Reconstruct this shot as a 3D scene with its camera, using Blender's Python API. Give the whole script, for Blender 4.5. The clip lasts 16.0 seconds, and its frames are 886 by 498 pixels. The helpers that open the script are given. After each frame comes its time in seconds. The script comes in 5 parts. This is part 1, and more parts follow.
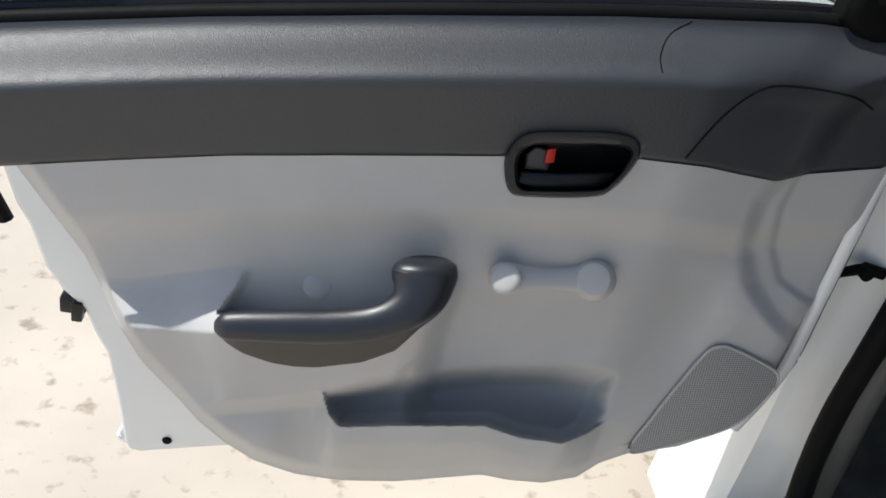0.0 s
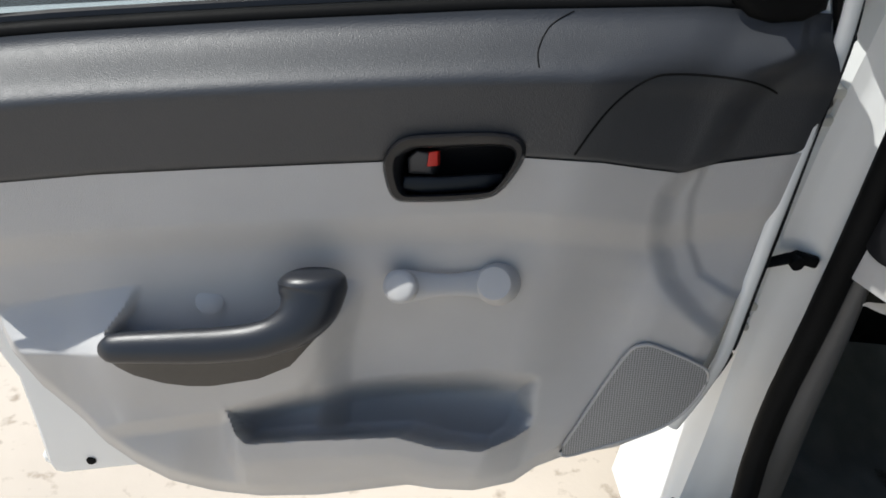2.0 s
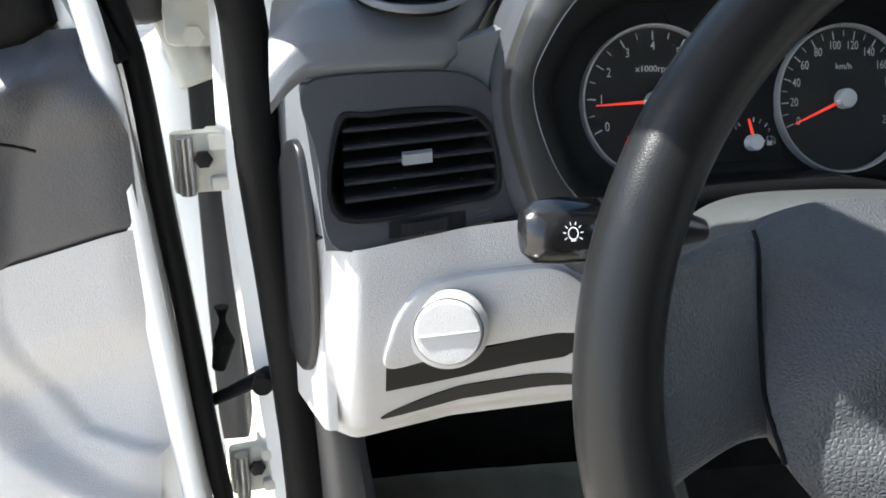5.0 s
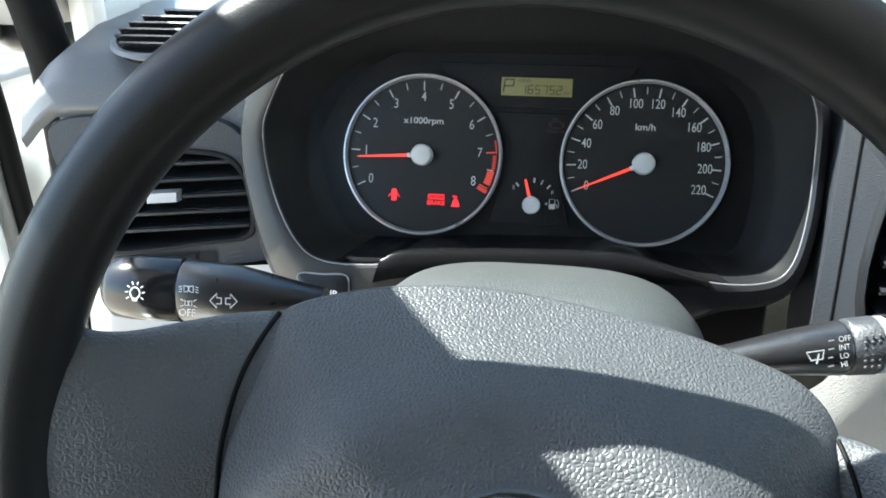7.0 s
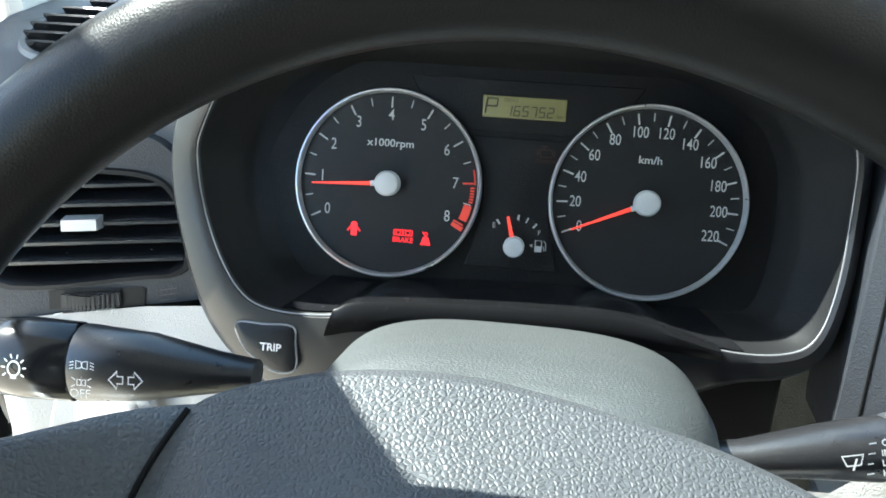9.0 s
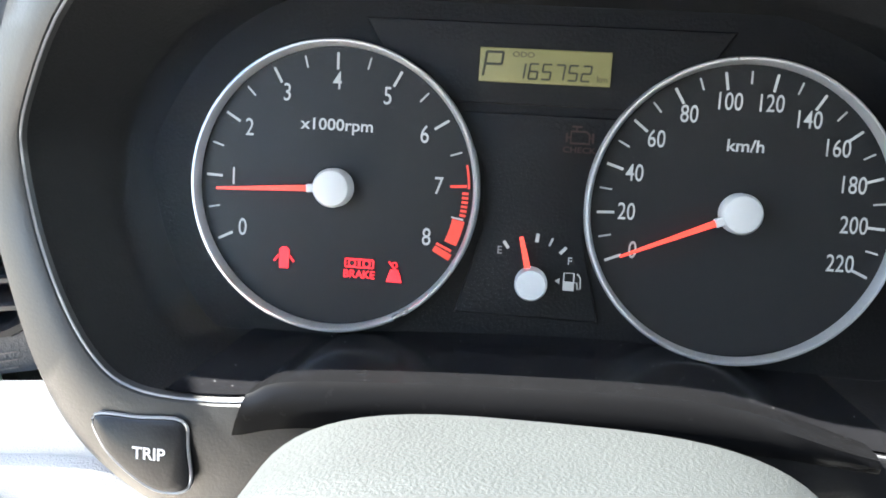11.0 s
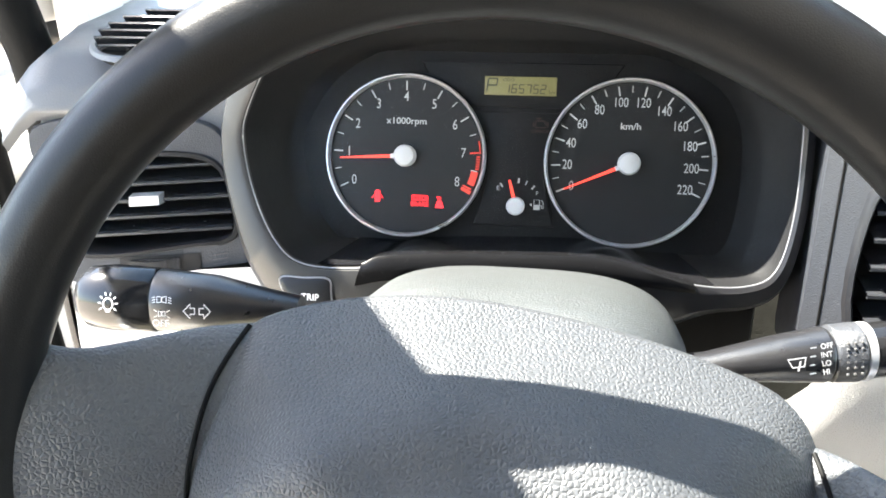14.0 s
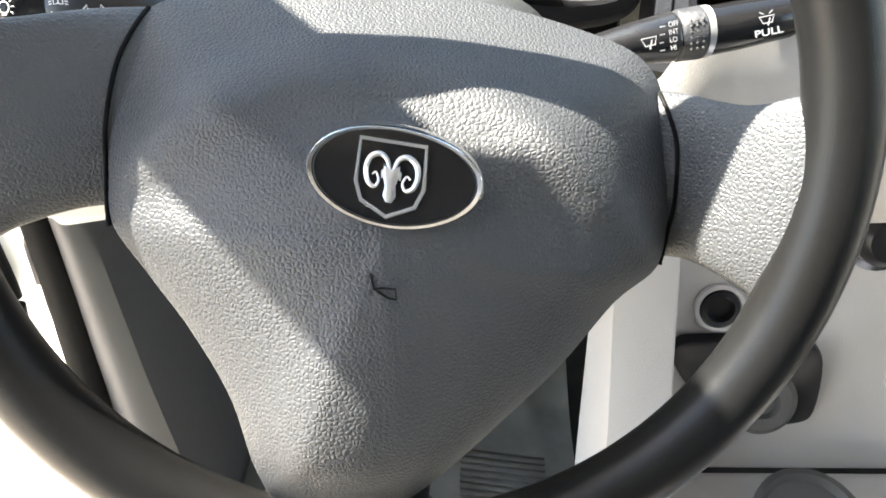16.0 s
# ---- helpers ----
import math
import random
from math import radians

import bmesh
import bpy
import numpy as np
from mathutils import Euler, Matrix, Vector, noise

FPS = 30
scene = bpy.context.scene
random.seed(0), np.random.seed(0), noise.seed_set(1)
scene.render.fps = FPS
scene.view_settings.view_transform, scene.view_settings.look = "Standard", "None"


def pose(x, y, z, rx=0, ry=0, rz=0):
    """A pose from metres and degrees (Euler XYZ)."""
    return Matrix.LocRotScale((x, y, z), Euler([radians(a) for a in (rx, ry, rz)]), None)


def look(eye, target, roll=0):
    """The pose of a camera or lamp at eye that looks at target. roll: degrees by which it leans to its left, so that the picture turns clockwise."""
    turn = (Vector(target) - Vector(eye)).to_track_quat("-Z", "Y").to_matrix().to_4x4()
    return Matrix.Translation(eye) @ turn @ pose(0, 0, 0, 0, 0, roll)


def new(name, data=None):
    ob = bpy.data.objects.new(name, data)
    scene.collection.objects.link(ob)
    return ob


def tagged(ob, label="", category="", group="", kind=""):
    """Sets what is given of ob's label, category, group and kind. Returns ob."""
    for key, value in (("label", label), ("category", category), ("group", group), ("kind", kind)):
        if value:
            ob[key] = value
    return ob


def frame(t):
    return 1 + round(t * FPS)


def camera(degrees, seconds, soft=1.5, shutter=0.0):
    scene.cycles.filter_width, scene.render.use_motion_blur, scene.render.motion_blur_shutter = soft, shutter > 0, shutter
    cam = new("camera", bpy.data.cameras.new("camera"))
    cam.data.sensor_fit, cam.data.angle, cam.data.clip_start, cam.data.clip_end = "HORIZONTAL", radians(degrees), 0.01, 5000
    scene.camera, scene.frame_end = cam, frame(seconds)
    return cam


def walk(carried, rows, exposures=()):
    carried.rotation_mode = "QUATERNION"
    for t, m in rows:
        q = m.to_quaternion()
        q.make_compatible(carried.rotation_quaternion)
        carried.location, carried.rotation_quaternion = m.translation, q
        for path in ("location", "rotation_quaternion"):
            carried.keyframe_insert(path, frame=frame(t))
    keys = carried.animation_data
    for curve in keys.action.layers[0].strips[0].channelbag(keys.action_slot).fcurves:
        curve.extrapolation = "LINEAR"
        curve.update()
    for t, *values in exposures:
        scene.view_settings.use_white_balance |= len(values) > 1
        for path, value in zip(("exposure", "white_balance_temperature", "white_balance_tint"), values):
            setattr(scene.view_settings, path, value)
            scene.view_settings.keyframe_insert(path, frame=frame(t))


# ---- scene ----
cam = camera(56.0, 16.0, soft=1.7)
# the car leans a little to its right; all car parts and the camera's rows are in the car's own axes
CAR = pose(0, 0, 0, 0, 4, 0)
PATH = [
    (0, (-1.008, -0.695, 1.169), (-0.649, 0.967, 0.115), 15.8),
    (0.5, (-1.006, -0.696, 1.169), (-0.649, 0.968, 0.119), 15.7),
    (1, (-0.991, -0.694, 1.171), (-0.644, 0.962, 0.104), 15.6),
    (1.5, (-0.949, -0.693, 1.181), (-0.638, 0.964, 0.106), 14.3),
    (2, (-0.882, -0.668, 1.195), (-0.572, 0.981, 0.107), 12.5),
    (2.5, (-0.804, -0.578, 1.234), (-0.372, 1.005, 0.091), 11.3),
    (3, (-0.665, -0.507, 1.240), (-0.199, 1.030, 0.047), 8.2),
    (3.5, (-0.565, -0.506, 1.171), (-0.094, 1.124, 0.112), 5.0),
    (4, (-0.432, -0.508, 1.121), (-0.056, 1.272, 0.289), -0.2),
    (4.2, (-0.407, -0.516, 1.114), (-0.005, 1.294, 0.364), -0.9),
    (6.3, (-0.038, -0.524, 1.082), (-0.298, 1.305, 0.317), 1.2),
    (6.5, (-0.002, -0.530, 1.096), (-0.341, 1.270, 0.293), -0.0),
    (7, (0.016, -0.505, 1.123), (-0.248, 1.331, 0.376), 0.1),
    (7.5, (0.035, -0.493, 1.144), (-0.236, 1.341, 0.394), 1.0),
    (8, (0.035, -0.483, 1.156), (-0.253, 1.339, 0.384), 1.4),
    (8.5, (0.035, -0.473, 1.144), (-0.237, 1.351, 0.370), 1.2),
    (9, (0.013, -0.419, 1.128), (-0.212, 1.402, 0.334), 2.1),
    (9.5, (0.004, -0.304, 1.112), (-0.246, 1.471, 0.225), 1.2),
    (9.7, (0.004, -0.271, 1.106), (-0.259, 1.497, 0.207), 0.7),
    (11.8, (-0.004, -0.263, 1.081), (-0.180, 1.559, 0.275), 1.7),
    (12, (-0.002, -0.261, 1.088), (-0.194, 1.542, 0.243), 1.3),
    (12.5, (-0.007, -0.256, 1.105), (-0.170, 1.503, 0.168), 1.3),
    (13, (0.005, -0.300, 1.107), (-0.214, 1.492, 0.246), 0.4),
    (13.5, (-0.002, -0.377, 1.119), (-0.183, 1.434, 0.289), 0.3),
    (14, (0.032, -0.493, 1.133), (-0.258, 1.322, 0.344), -0.6),
    (14.5, (0.016, -0.527, 1.119), (-0.234, 1.278, 0.294), -0.7),
    (15, (0.010, -0.572, 1.096), (-0.199, 1.208, 0.208), -2.3),
    (15.5, (0.016, -0.592, 1.090), (-0.114, 1.145, 0.108), -1.5),
    (16, (0.041, -0.573, 1.066), (0.004, 1.131, 0.020), -0.6),
]

# the clip's camera opens up inside the car and shifts its white balance
EXPOSURES = [(0, -0.03, 6450, 7), (1.5, -0.07, 6450, 7), (3.0, 0.28, 6450, 7), (3.5, 0.5, 6450, 7), (4.2, 1.1, 6450, 7), (6.3, 2.3, 6450, 3), (7.0, 2.45, 6350, 0), (8.5, 2.63, 6250, -3), (9.2, 2.5, 6250, -2), (9.7, 2.4, 6300, 0),
             (12.0, 4.05, 6650, 8), (12.6, 4.1, 6650, 7), (13.0, 3.9, 6700, 6), (13.5, 3.6, 6700, 5), (14.0, 3.3, 6950, 7), (14.5, 3.0, 7150, 7), (16, 2.97, 7300, 8)]
walk(cam, [(t, CAR @ look(e, g, r)) for t, e, g, r in PATH], EXPOSURES)

# ---- light ----
SUN_DIR = Vector((-0.539, 0.084, 0.839)).normalized()      # from the place to the sun
world = bpy.data.worlds.new("sky")
scene.world = world
world.use_nodes = True
wn = world.node_tree
sky = wn.nodes.new("ShaderNodeTexSky")
sky.sky_type = "NISHITA"
sky.sun_disc = False
sky.sun_elevation = math.asin(SUN_DIR.z)
sky.sun_rotation = math.atan2(SUN_DIR.x, SUN_DIR.y)
wn.links.new(sky.outputs[0], wn.nodes["Background"].inputs[0])
wn.nodes["Background"].inputs[1].default_value = 0.135
sun = new("sun", bpy.data.lights.new("sun", "SUN"))
sun.data.energy, sun.data.angle, sun.data.color = 5.0, radians(0.55), (1.0, 0.98, 0.95)
sun.matrix_world = look(SUN_DIR * 10, (0, 0, 0))


# ---- materials ----
def material(name, base, rough=0.5, metal=0.0, vary=0.12, grain=0.0, grain_scale=900.0, voronoi=False,
             stain=0.0, stain_scale=6.0, coat=0.0, specular=0.5, dark=None):
    """Surface with two scales of variation: soft mottling and fine relief."""
    m = bpy.data.materials.new(name)
    m.use_nodes = True
    nt = m.node_tree
    b = nt.nodes["Principled BSDF"]
    b.inputs["Metallic"].default_value = metal
    b.inputs["Coat Weight"].default_value = coat
    b.inputs["Specular IOR Level"].default_value = specular
    tc = nt.nodes.new("ShaderNodeTexCoord")
    big = nt.nodes.new("ShaderNodeTexNoise")
    big.inputs["Scale"].default_value = stain_scale
    big.inputs["Detail"].default_value = 6
    nt.links.new(tc.outputs["Object"], big.inputs["Vector"])
    ramp = nt.nodes.new("ShaderNodeValToRGB")
    d = dark or tuple(c * (1 - vary - stain) for c in base)
    ramp.color_ramp.elements[0].position, ramp.color_ramp.elements[1].position = 0.32, 0.68
    ramp.color_ramp.elements[0].color = (*d, 1)
    ramp.color_ramp.elements[1].color = (*[min(1, c * (1 + vary * 0.5)) for c in base], 1)
    nt.links.new(big.outputs["Fac"], ramp.inputs["Fac"])
    nt.links.new(ramp.outputs["Color"], b.inputs["Base Color"])
    rr = nt.nodes.new("ShaderNodeMapRange")
    rr.inputs["To Min"].default_value, rr.inputs["To Max"].default_value = max(0.02, rough - 0.07), min(1, rough + 0.07)
    fine = nt.nodes.new("ShaderNodeTexNoise")
    fine.inputs["Scale"].default_value = stain_scale * 14
    fine.inputs["Detail"].default_value = 4
    nt.links.new(tc.outputs["Object"], fine.inputs["Vector"])
    nt.links.new(fine.outputs["Fac"], rr.inputs["Value"])
    nt.links.new(rr.outputs["Result"], b.inputs["Roughness"])
    if grain:
        if voronoi:
            g = nt.nodes.new("ShaderNodeTexVoronoi")
            g.feature = "DISTANCE_TO_EDGE"
            g.inputs["Randomness"].default_value = 0.85
            rise = nt.nodes.new("ShaderNodeMapRange")
            rise.interpolation_type = "SMOOTHSTEP"
            rise.inputs["From Max"].default_value = 0.32
            nt.links.new(g.outputs["Distance"], rise.inputs["Value"])
            out = rise.outputs["Result"]
        else:
            g = nt.nodes.new("ShaderNodeTexNoise")
            g.inputs["Detail"].default_value = 3
            out = g.outputs["Fac"]
        g.inputs["Scale"].default_value = grain_scale
        nt.links.new(tc.outputs["Object"], g.inputs["Vector"])
        bump = nt.nodes.new("ShaderNodeBump")
        bump.inputs["Strength"].default_value = grain
        bump.inputs["Distance"].default_value = 0.001
        nt.links.new(out, bump.inputs["Height"])
        nt.links.new(bump.outputs["Normal"], b.inputs["Normal"])
        nt.links.new(bump.outputs["Normal"], b.inputs["Coat Normal"])
    return m


def glow(name, color, strength):
    m = bpy.data.materials.new(name)
    m.use_nodes = True
    b = m.node_tree.nodes["Principled BSDF"]
    b.inputs["Base Color"].default_value = (*[c * 0.5 for c in color], 1)
    b.inputs["Emission Color"].default_value = (*color, 1)
    b.inputs["Emission Strength"].default_value = strength
    return m


def glass(name, tint=(0.9, 0.95, 0.93), rough=0.0, ior=1.5):
    """Thin pane: mostly see-through, with a mirror coat."""
    m = bpy.data.materials.new(name)
    m.use_nodes = True
    nt = m.node_tree
    nt.nodes.remove(nt.nodes["Principled BSDF"])
    clear, shine = nt.nodes.new("ShaderNodeBsdfTransparent"), nt.nodes.new("ShaderNodeBsdfGlossy")
    clear.inputs[0].default_value = (*tint, 1)
    shine.inputs["Roughness"].default_value = rough
    mix, fr = nt.nodes.new("ShaderNodeMixShader"), nt.nodes.new("ShaderNodeFresnel")
    fr.inputs["IOR"].default_value = ior
    nt.links.new(fr.outputs[0], mix.inputs[0])
    nt.links.new(clear.outputs[0], mix.inputs[1])
    nt.links.new(shine.outputs[0], mix.inputs[2])
    nt.links.new(mix.outputs[0], nt.nodes["Material Output"].inputs[0])
    return m


M_LIGHT = material("light_grey_plastic", (0.50, 0.49, 0.48), 0.52, vary=0.06, grain=0.6, grain_scale=1100, stain_scale=9)
M_LIGHT2 = material("light_grey_panel", (0.44, 0.435, 0.43), 0.55, vary=0.05, grain=0.25, grain_scale=1400, stain_scale=9)
M_DARK = material("charcoal_soft_trim", (0.026, 0.028, 0.033), 0.50, specular=0.75, vary=0.1, grain=0.4, grain_scale=800, stain_scale=8)
M_DASH = material("charcoal_dash_plastic", (0.125, 0.131, 0.140), 0.42, vary=0.1, grain=0.25, grain_scale=900, stain_scale=8)
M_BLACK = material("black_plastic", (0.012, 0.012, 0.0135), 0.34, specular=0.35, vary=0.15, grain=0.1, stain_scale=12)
M_GLOSSBLACK = material("gloss_black_plastic", (0.012, 0.012, 0.013), 0.16, vary=0.1, stain_scale=15)
M_RUBBER = material("black_rubber", (0.007, 0.007, 0.007), 0.6, vary=0.2, specular=0.08, grain=0.15, grain_scale=600, stain_scale=15)
M_WHITE = material("white_car_paint", (0.84, 0.85, 0.84), 0.22, vary=0.03, coat=0.6, stain=0.03, stain_scale=5)
M_WHITEDIRTY = material("dirty_white_paint", (0.66, 0.65, 0.58), 0.4, vary=0.12, stain=0.15, stain_scale=18)
M_SPOKE = material("grained_spoke", (0.056, 0.060, 0.065), 0.52, specular=0.5, vary=0.06, grain=0.42, grain_scale=460, voronoi=True, stain_scale=10)
M_WHEEL = material("black_wheel_leather", (0.0095, 0.010, 0.0105), 0.33, vary=0.12, specular=0.22, dark=(0.0092, 0.0088, 0.0085), grain=0.07, grain_scale=900, voronoi=True, stain_scale=10)
M_PAD = material("grained_wheel_pad", (0.049, 0.052, 0.056), 0.55, specular=0.4, vary=0.06, grain=0.40, grain_scale=460, voronoi=True, stain_scale=10)
M_SHROUD = material("grey_column_cover", (0.045, 0.049, 0.049), 0.5, specular=0.6, vary=0.15, grain=0.5, grain_scale=900, stain_scale=14)
M_CHROME = material("bright_chrome", (0.75, 0.75, 0.75), 0.14, metal=1.0, vary=0.04)
M_BRIGHT = material("bright_badge_metal", (0.70, 0.70, 0.70), 0.30, metal=0.8, vary=0.04)
M_SILVER = material("silver_paint", (0.62, 0.63, 0.65), 0.3, metal=0.7, vary=0.05)
M_BEZEL = material("metallic_grey_bezel", (0.024, 0.0235, 0.023), 0.38, metal=0.0, vary=0.08, grain=0.1, stain_scale=10)
M_TRIMLINE = material("satin_grey_line", (0.30, 0.30, 0.31), 0.35, metal=0.5, vary=0.05)
M_STALK = material("satin_black_stalk", (0.013, 0.013, 0.0145), 0.30, specular=0.8, vary=0.1, grain=0.12, grain_scale=1200, stain_scale=12)
M_LIP = material("satin_black_lip", (0.006, 0.006, 0.0065), 0.25, specular=0.10, vary=0.1, stain_scale=15)
M_FACE = material("matt_black_dial", (0.0135, 0.0138, 0.0148), 0.5, specular=0.3, vary=0.05, stain_scale=20)
M_CLUSTER = material("matt_cluster_black", (0.008, 0.008, 0.0086), 0.6, specular=0.2, vary=0.1, grain=0.2, stain_scale=20)
M_WELL = material("glossy_cluster_well", (0.008, 0.008, 0.009), 0.22, specular=0.3, vary=0.05, stain_scale=8)
def dusty(m, amount=0.5, scale=900.0, cut=0.74):
    """Sparse pale dust specks over a material's own colour."""
    nt = m.node_tree
    b = nt.nodes["Principled BSDF"]
    was = b.inputs["Base Color"].links[0].from_socket
    tc, n, r, mix = (nt.nodes.new(k) for k in ("ShaderNodeTexCoord", "ShaderNodeTexNoise", "ShaderNodeValToRGB", "ShaderNodeMix"))
    n.inputs["Scale"].default_value, n.inputs["Detail"].default_value = scale, 2
    r.color_ramp.elements[0].position, r.color_ramp.elements[1].position = cut, cut + 0.03
    mix.data_type = "RGBA"
    mix.inputs[7].default_value = (amount, amount, amount, 1)
    nt.links.new(tc.outputs["Object"], n.inputs["Vector"])
    nt.links.new(n.outputs["Fac"], r.inputs["Fac"])
    nt.links.new(r.outputs["Color"], mix.inputs[0])
    nt.links.new(was, mix.inputs[6])
    nt.links.new(mix.outputs[2], b.inputs["Base Color"])


for soft in (M_PAD, M_SPOKE):
    soft.node_tree.nodes["Principled BSDF"].inputs["Coat Weight"].default_value = 0.25
    soft.node_tree.nodes["Principled BSDF"].inputs["Coat Roughness"].default_value = 0.45
    soft.node_tree.nodes["Principled BSDF"].inputs["Coat IOR"].default_value = 1.5
dusty(M_WELL)
dusty(M_SHROUD, 0.30, 700.0, 0.765)
M_LENS = glass("cluster_lens", (0.97, 0.97, 0.97), 0.25, 1.14)
M_PRINT = glow("white_print", (0.66, 0.68, 0.69), 0.025)
M_ICON = material("white_icon_print", (0.75, 0.75, 0.75), 0.5, vary=0.05)
M_HUB = material("white_needle_hub", (0.50, 0.51, 0.52), 0.35, vary=0.05)
M_NEEDLE = glow("red_needle", (0.9, 0.06, 0.04), 0.22)
M_REDPRINT = glow("red_dial_print", (0.70, 0.06, 0.04), 0.10)
M_WARN = glow("red_warning_light", (0.9, 0.02, 0.03), 0.32)
M_AMBER = material("unlit_amber_lamp", (0.035, 0.014, 0.007), 0.5, vary=0.05)
M_LCD = glow("lcd_backing", (0.24, 0.225, 0.09), 0.04)
M_LCDINK = material("lcd_ink", (0.02, 0.022, 0.015), 0.6)
M_RED = material("red_plastic", (0.6, 0.03, 0.02), 0.4)
M_CARPET = material("dark_carpet", (0.024, 0.0235, 0.020), 0.95, specular=0.05, vary=0.3, grain=0.8, grain_scale=500, stain_scale=25)
M_MAT = material("tan_rubber_mat", (0.20, 0.185, 0.145), 0.7, vary=0.25, grain=0.5, grain_scale=300, stain_scale=20)
M_PLASTICFILM = glass("clear_film", (0.94, 0.94, 0.92), 0.22, 1.16)
M_GLASS = glass("window_glass", (0.70, 0.73, 0.72), 0.0)
M_SCREEN = glass("windscreen_glass", (0.9, 0.94, 0.92), 0.0)
M_STEEL = material("painted_steel_pin", (0.35, 0.34, 0.33), 0.35, metal=0.8, vary=0.2)


def concrete():
    """Pale concrete by the car, grey tarred road further off, with stains and hairline cracks."""
    m = material("concrete", (0.60, 0.52, 0.43), 0.9, vary=0.12, grain=0.6, grain_scale=60, stain_scale=2.2)
    nt = m.node_tree
    b = nt.nodes["Principled BSDF"]
    pale = b.inputs["Base Color"].links[0].from_socket
    tc = nt.nodes.new("ShaderNodeTexCoord")
    spots = nt.nodes.new("ShaderNodeTexNoise")
    spots.inputs["Scale"].default_value, spots.inputs["Detail"].default_value = 22, 8
    nt.links.new(tc.outputs["Object"], spots.inputs["Vector"])
    r = nt.nodes.new("ShaderNodeValToRGB")
    r.color_ramp.elements[0].position, r.color_ramp.elements[1].position = 0.30, 0.42
    r.color_ramp.elements[0].color, r.color_ramp.elements[1].color = (0.5, 0.45, 0.4, 1), (1, 1, 1, 1)
    nt.links.new(spots.outputs["Fac"], r.inputs["Fac"])
    mul = nt.nodes.new("ShaderNodeMix")
    mul.data_type, mul.blend_type = "RGBA", "MULTIPLY"
    mul.inputs[0].default_value = 0.8
    nt.links.new(pale, mul.inputs[6])
    nt.links.new(r.outputs["Color"], mul.inputs[7])
    nt.links.new(mul.outputs[2], b.inputs["Base Color"])
    return m


M_CONCRETE = concrete()
M_ROAD = material("worn_grey_road", (0.085, 0.082, 0.082), 0.9, vary=0.25, grain=0.8, grain_scale=80, stain=0.15, stain_scale=3)


# ---- building helpers ----
def part(name, bm, mat, parent=None, label="", smooth=True):
    """One mesh object from a bmesh, under a thing or part."""
    me = bpy.data.meshes.new(name)
    bm.to_mesh(me)
    bm.free()
    me.materials.append(mat)
    if smooth:
        me.polygons.foreach_set("use_smooth", [True] * len(me.polygons))
        me.set_sharp_from_angle(angle=radians(40))
    ob = new(name, me)
    if parent is not None:
        ob.parent = parent
    else:
        ob.matrix_basis = CAR
    if label:
        ob["label"] = label
    return ob


def thing(name, label, category, group="", at=None):
    """An empty at the thing's base, in the car's axes."""
    ob = new(name)
    ob.empty_display_size = 0.05
    ob.matrix_basis = CAR @ (at or Matrix())
    return tagged(ob, label, category, group)


def frame_at(o, tau=0.0, yaw=0.0):
    """Axes on a face that leans back by tau degrees: x right, y up the face, z out of it towards the seat."""
    return Matrix.Translation(o) @ Matrix.Rotation(radians(yaw), 4, "Z") @ Matrix.Rotation(radians(90 - tau), 4, "X")


def prism(poly, m, w0, w1, bevel=0.0, segs=2):
    """Polygon (a, b) in the axes m, from height w0 to w1, its outer rim rounded."""
    bm = bmesh.new()
    lo = [bm.verts.new(m @ Vector((a, b, w0))) for a, b in poly]
    hi = [bm.verts.new(m @ Vector((a, b, w1))) for a, b in poly]
    n = len(poly)
    bm.faces.new(lo[::-1])
    top = bm.faces.new(hi)
    for i in range(n):
        bm.faces.new((lo[i], lo[(i + 1) % n], hi[(i + 1) % n], hi[i]))
    bmesh.ops.recalc_face_normals(bm, faces=bm.faces)
    if bevel:
        bmesh.ops.bevel(bm, geom=list(top.edges), offset=bevel, segments=segs, affect="EDGES", profile=0.5)
    return bm


def box(m, size, bevel=0.002, segs=2):
    x, y, z = (s / 2 for s in size)
    bm = prism([(-x, -y), (x, -y), (x, y), (-x, y)], m, -z, z)
    if bevel:
        bmesh.ops.bevel(bm, geom=list(bm.edges), offset=bevel, segments=segs, affect="EDGES", profile=0.5)
    return bm


def smooth_poly(pts, n=64, closed=True):
    """Catmull-Rom curve through the points, resampled."""
    p = [Vector(q) for q in pts]
    k = len(p)
    out = []
    spans = k if closed else k - 1
    for i in range(n):
        s = i * spans / (n if closed else n - 1)
        j = min(int(s), spans - 1)
        u = s - j
        g = (lambda q: p[q % k]) if closed else (lambda q: p[max(0, min(k - 1, q))])
        a, b, c, d = g(j - 1), g(j), g(j + 1), g(j + 2)
        out.append(0.5 * ((2 * b) + (c - a) * u + (2 * a - 5 * b + 4 * c - d) * u * u + (3 * b - a - 3 * c + d) * u ** 3))
    return out


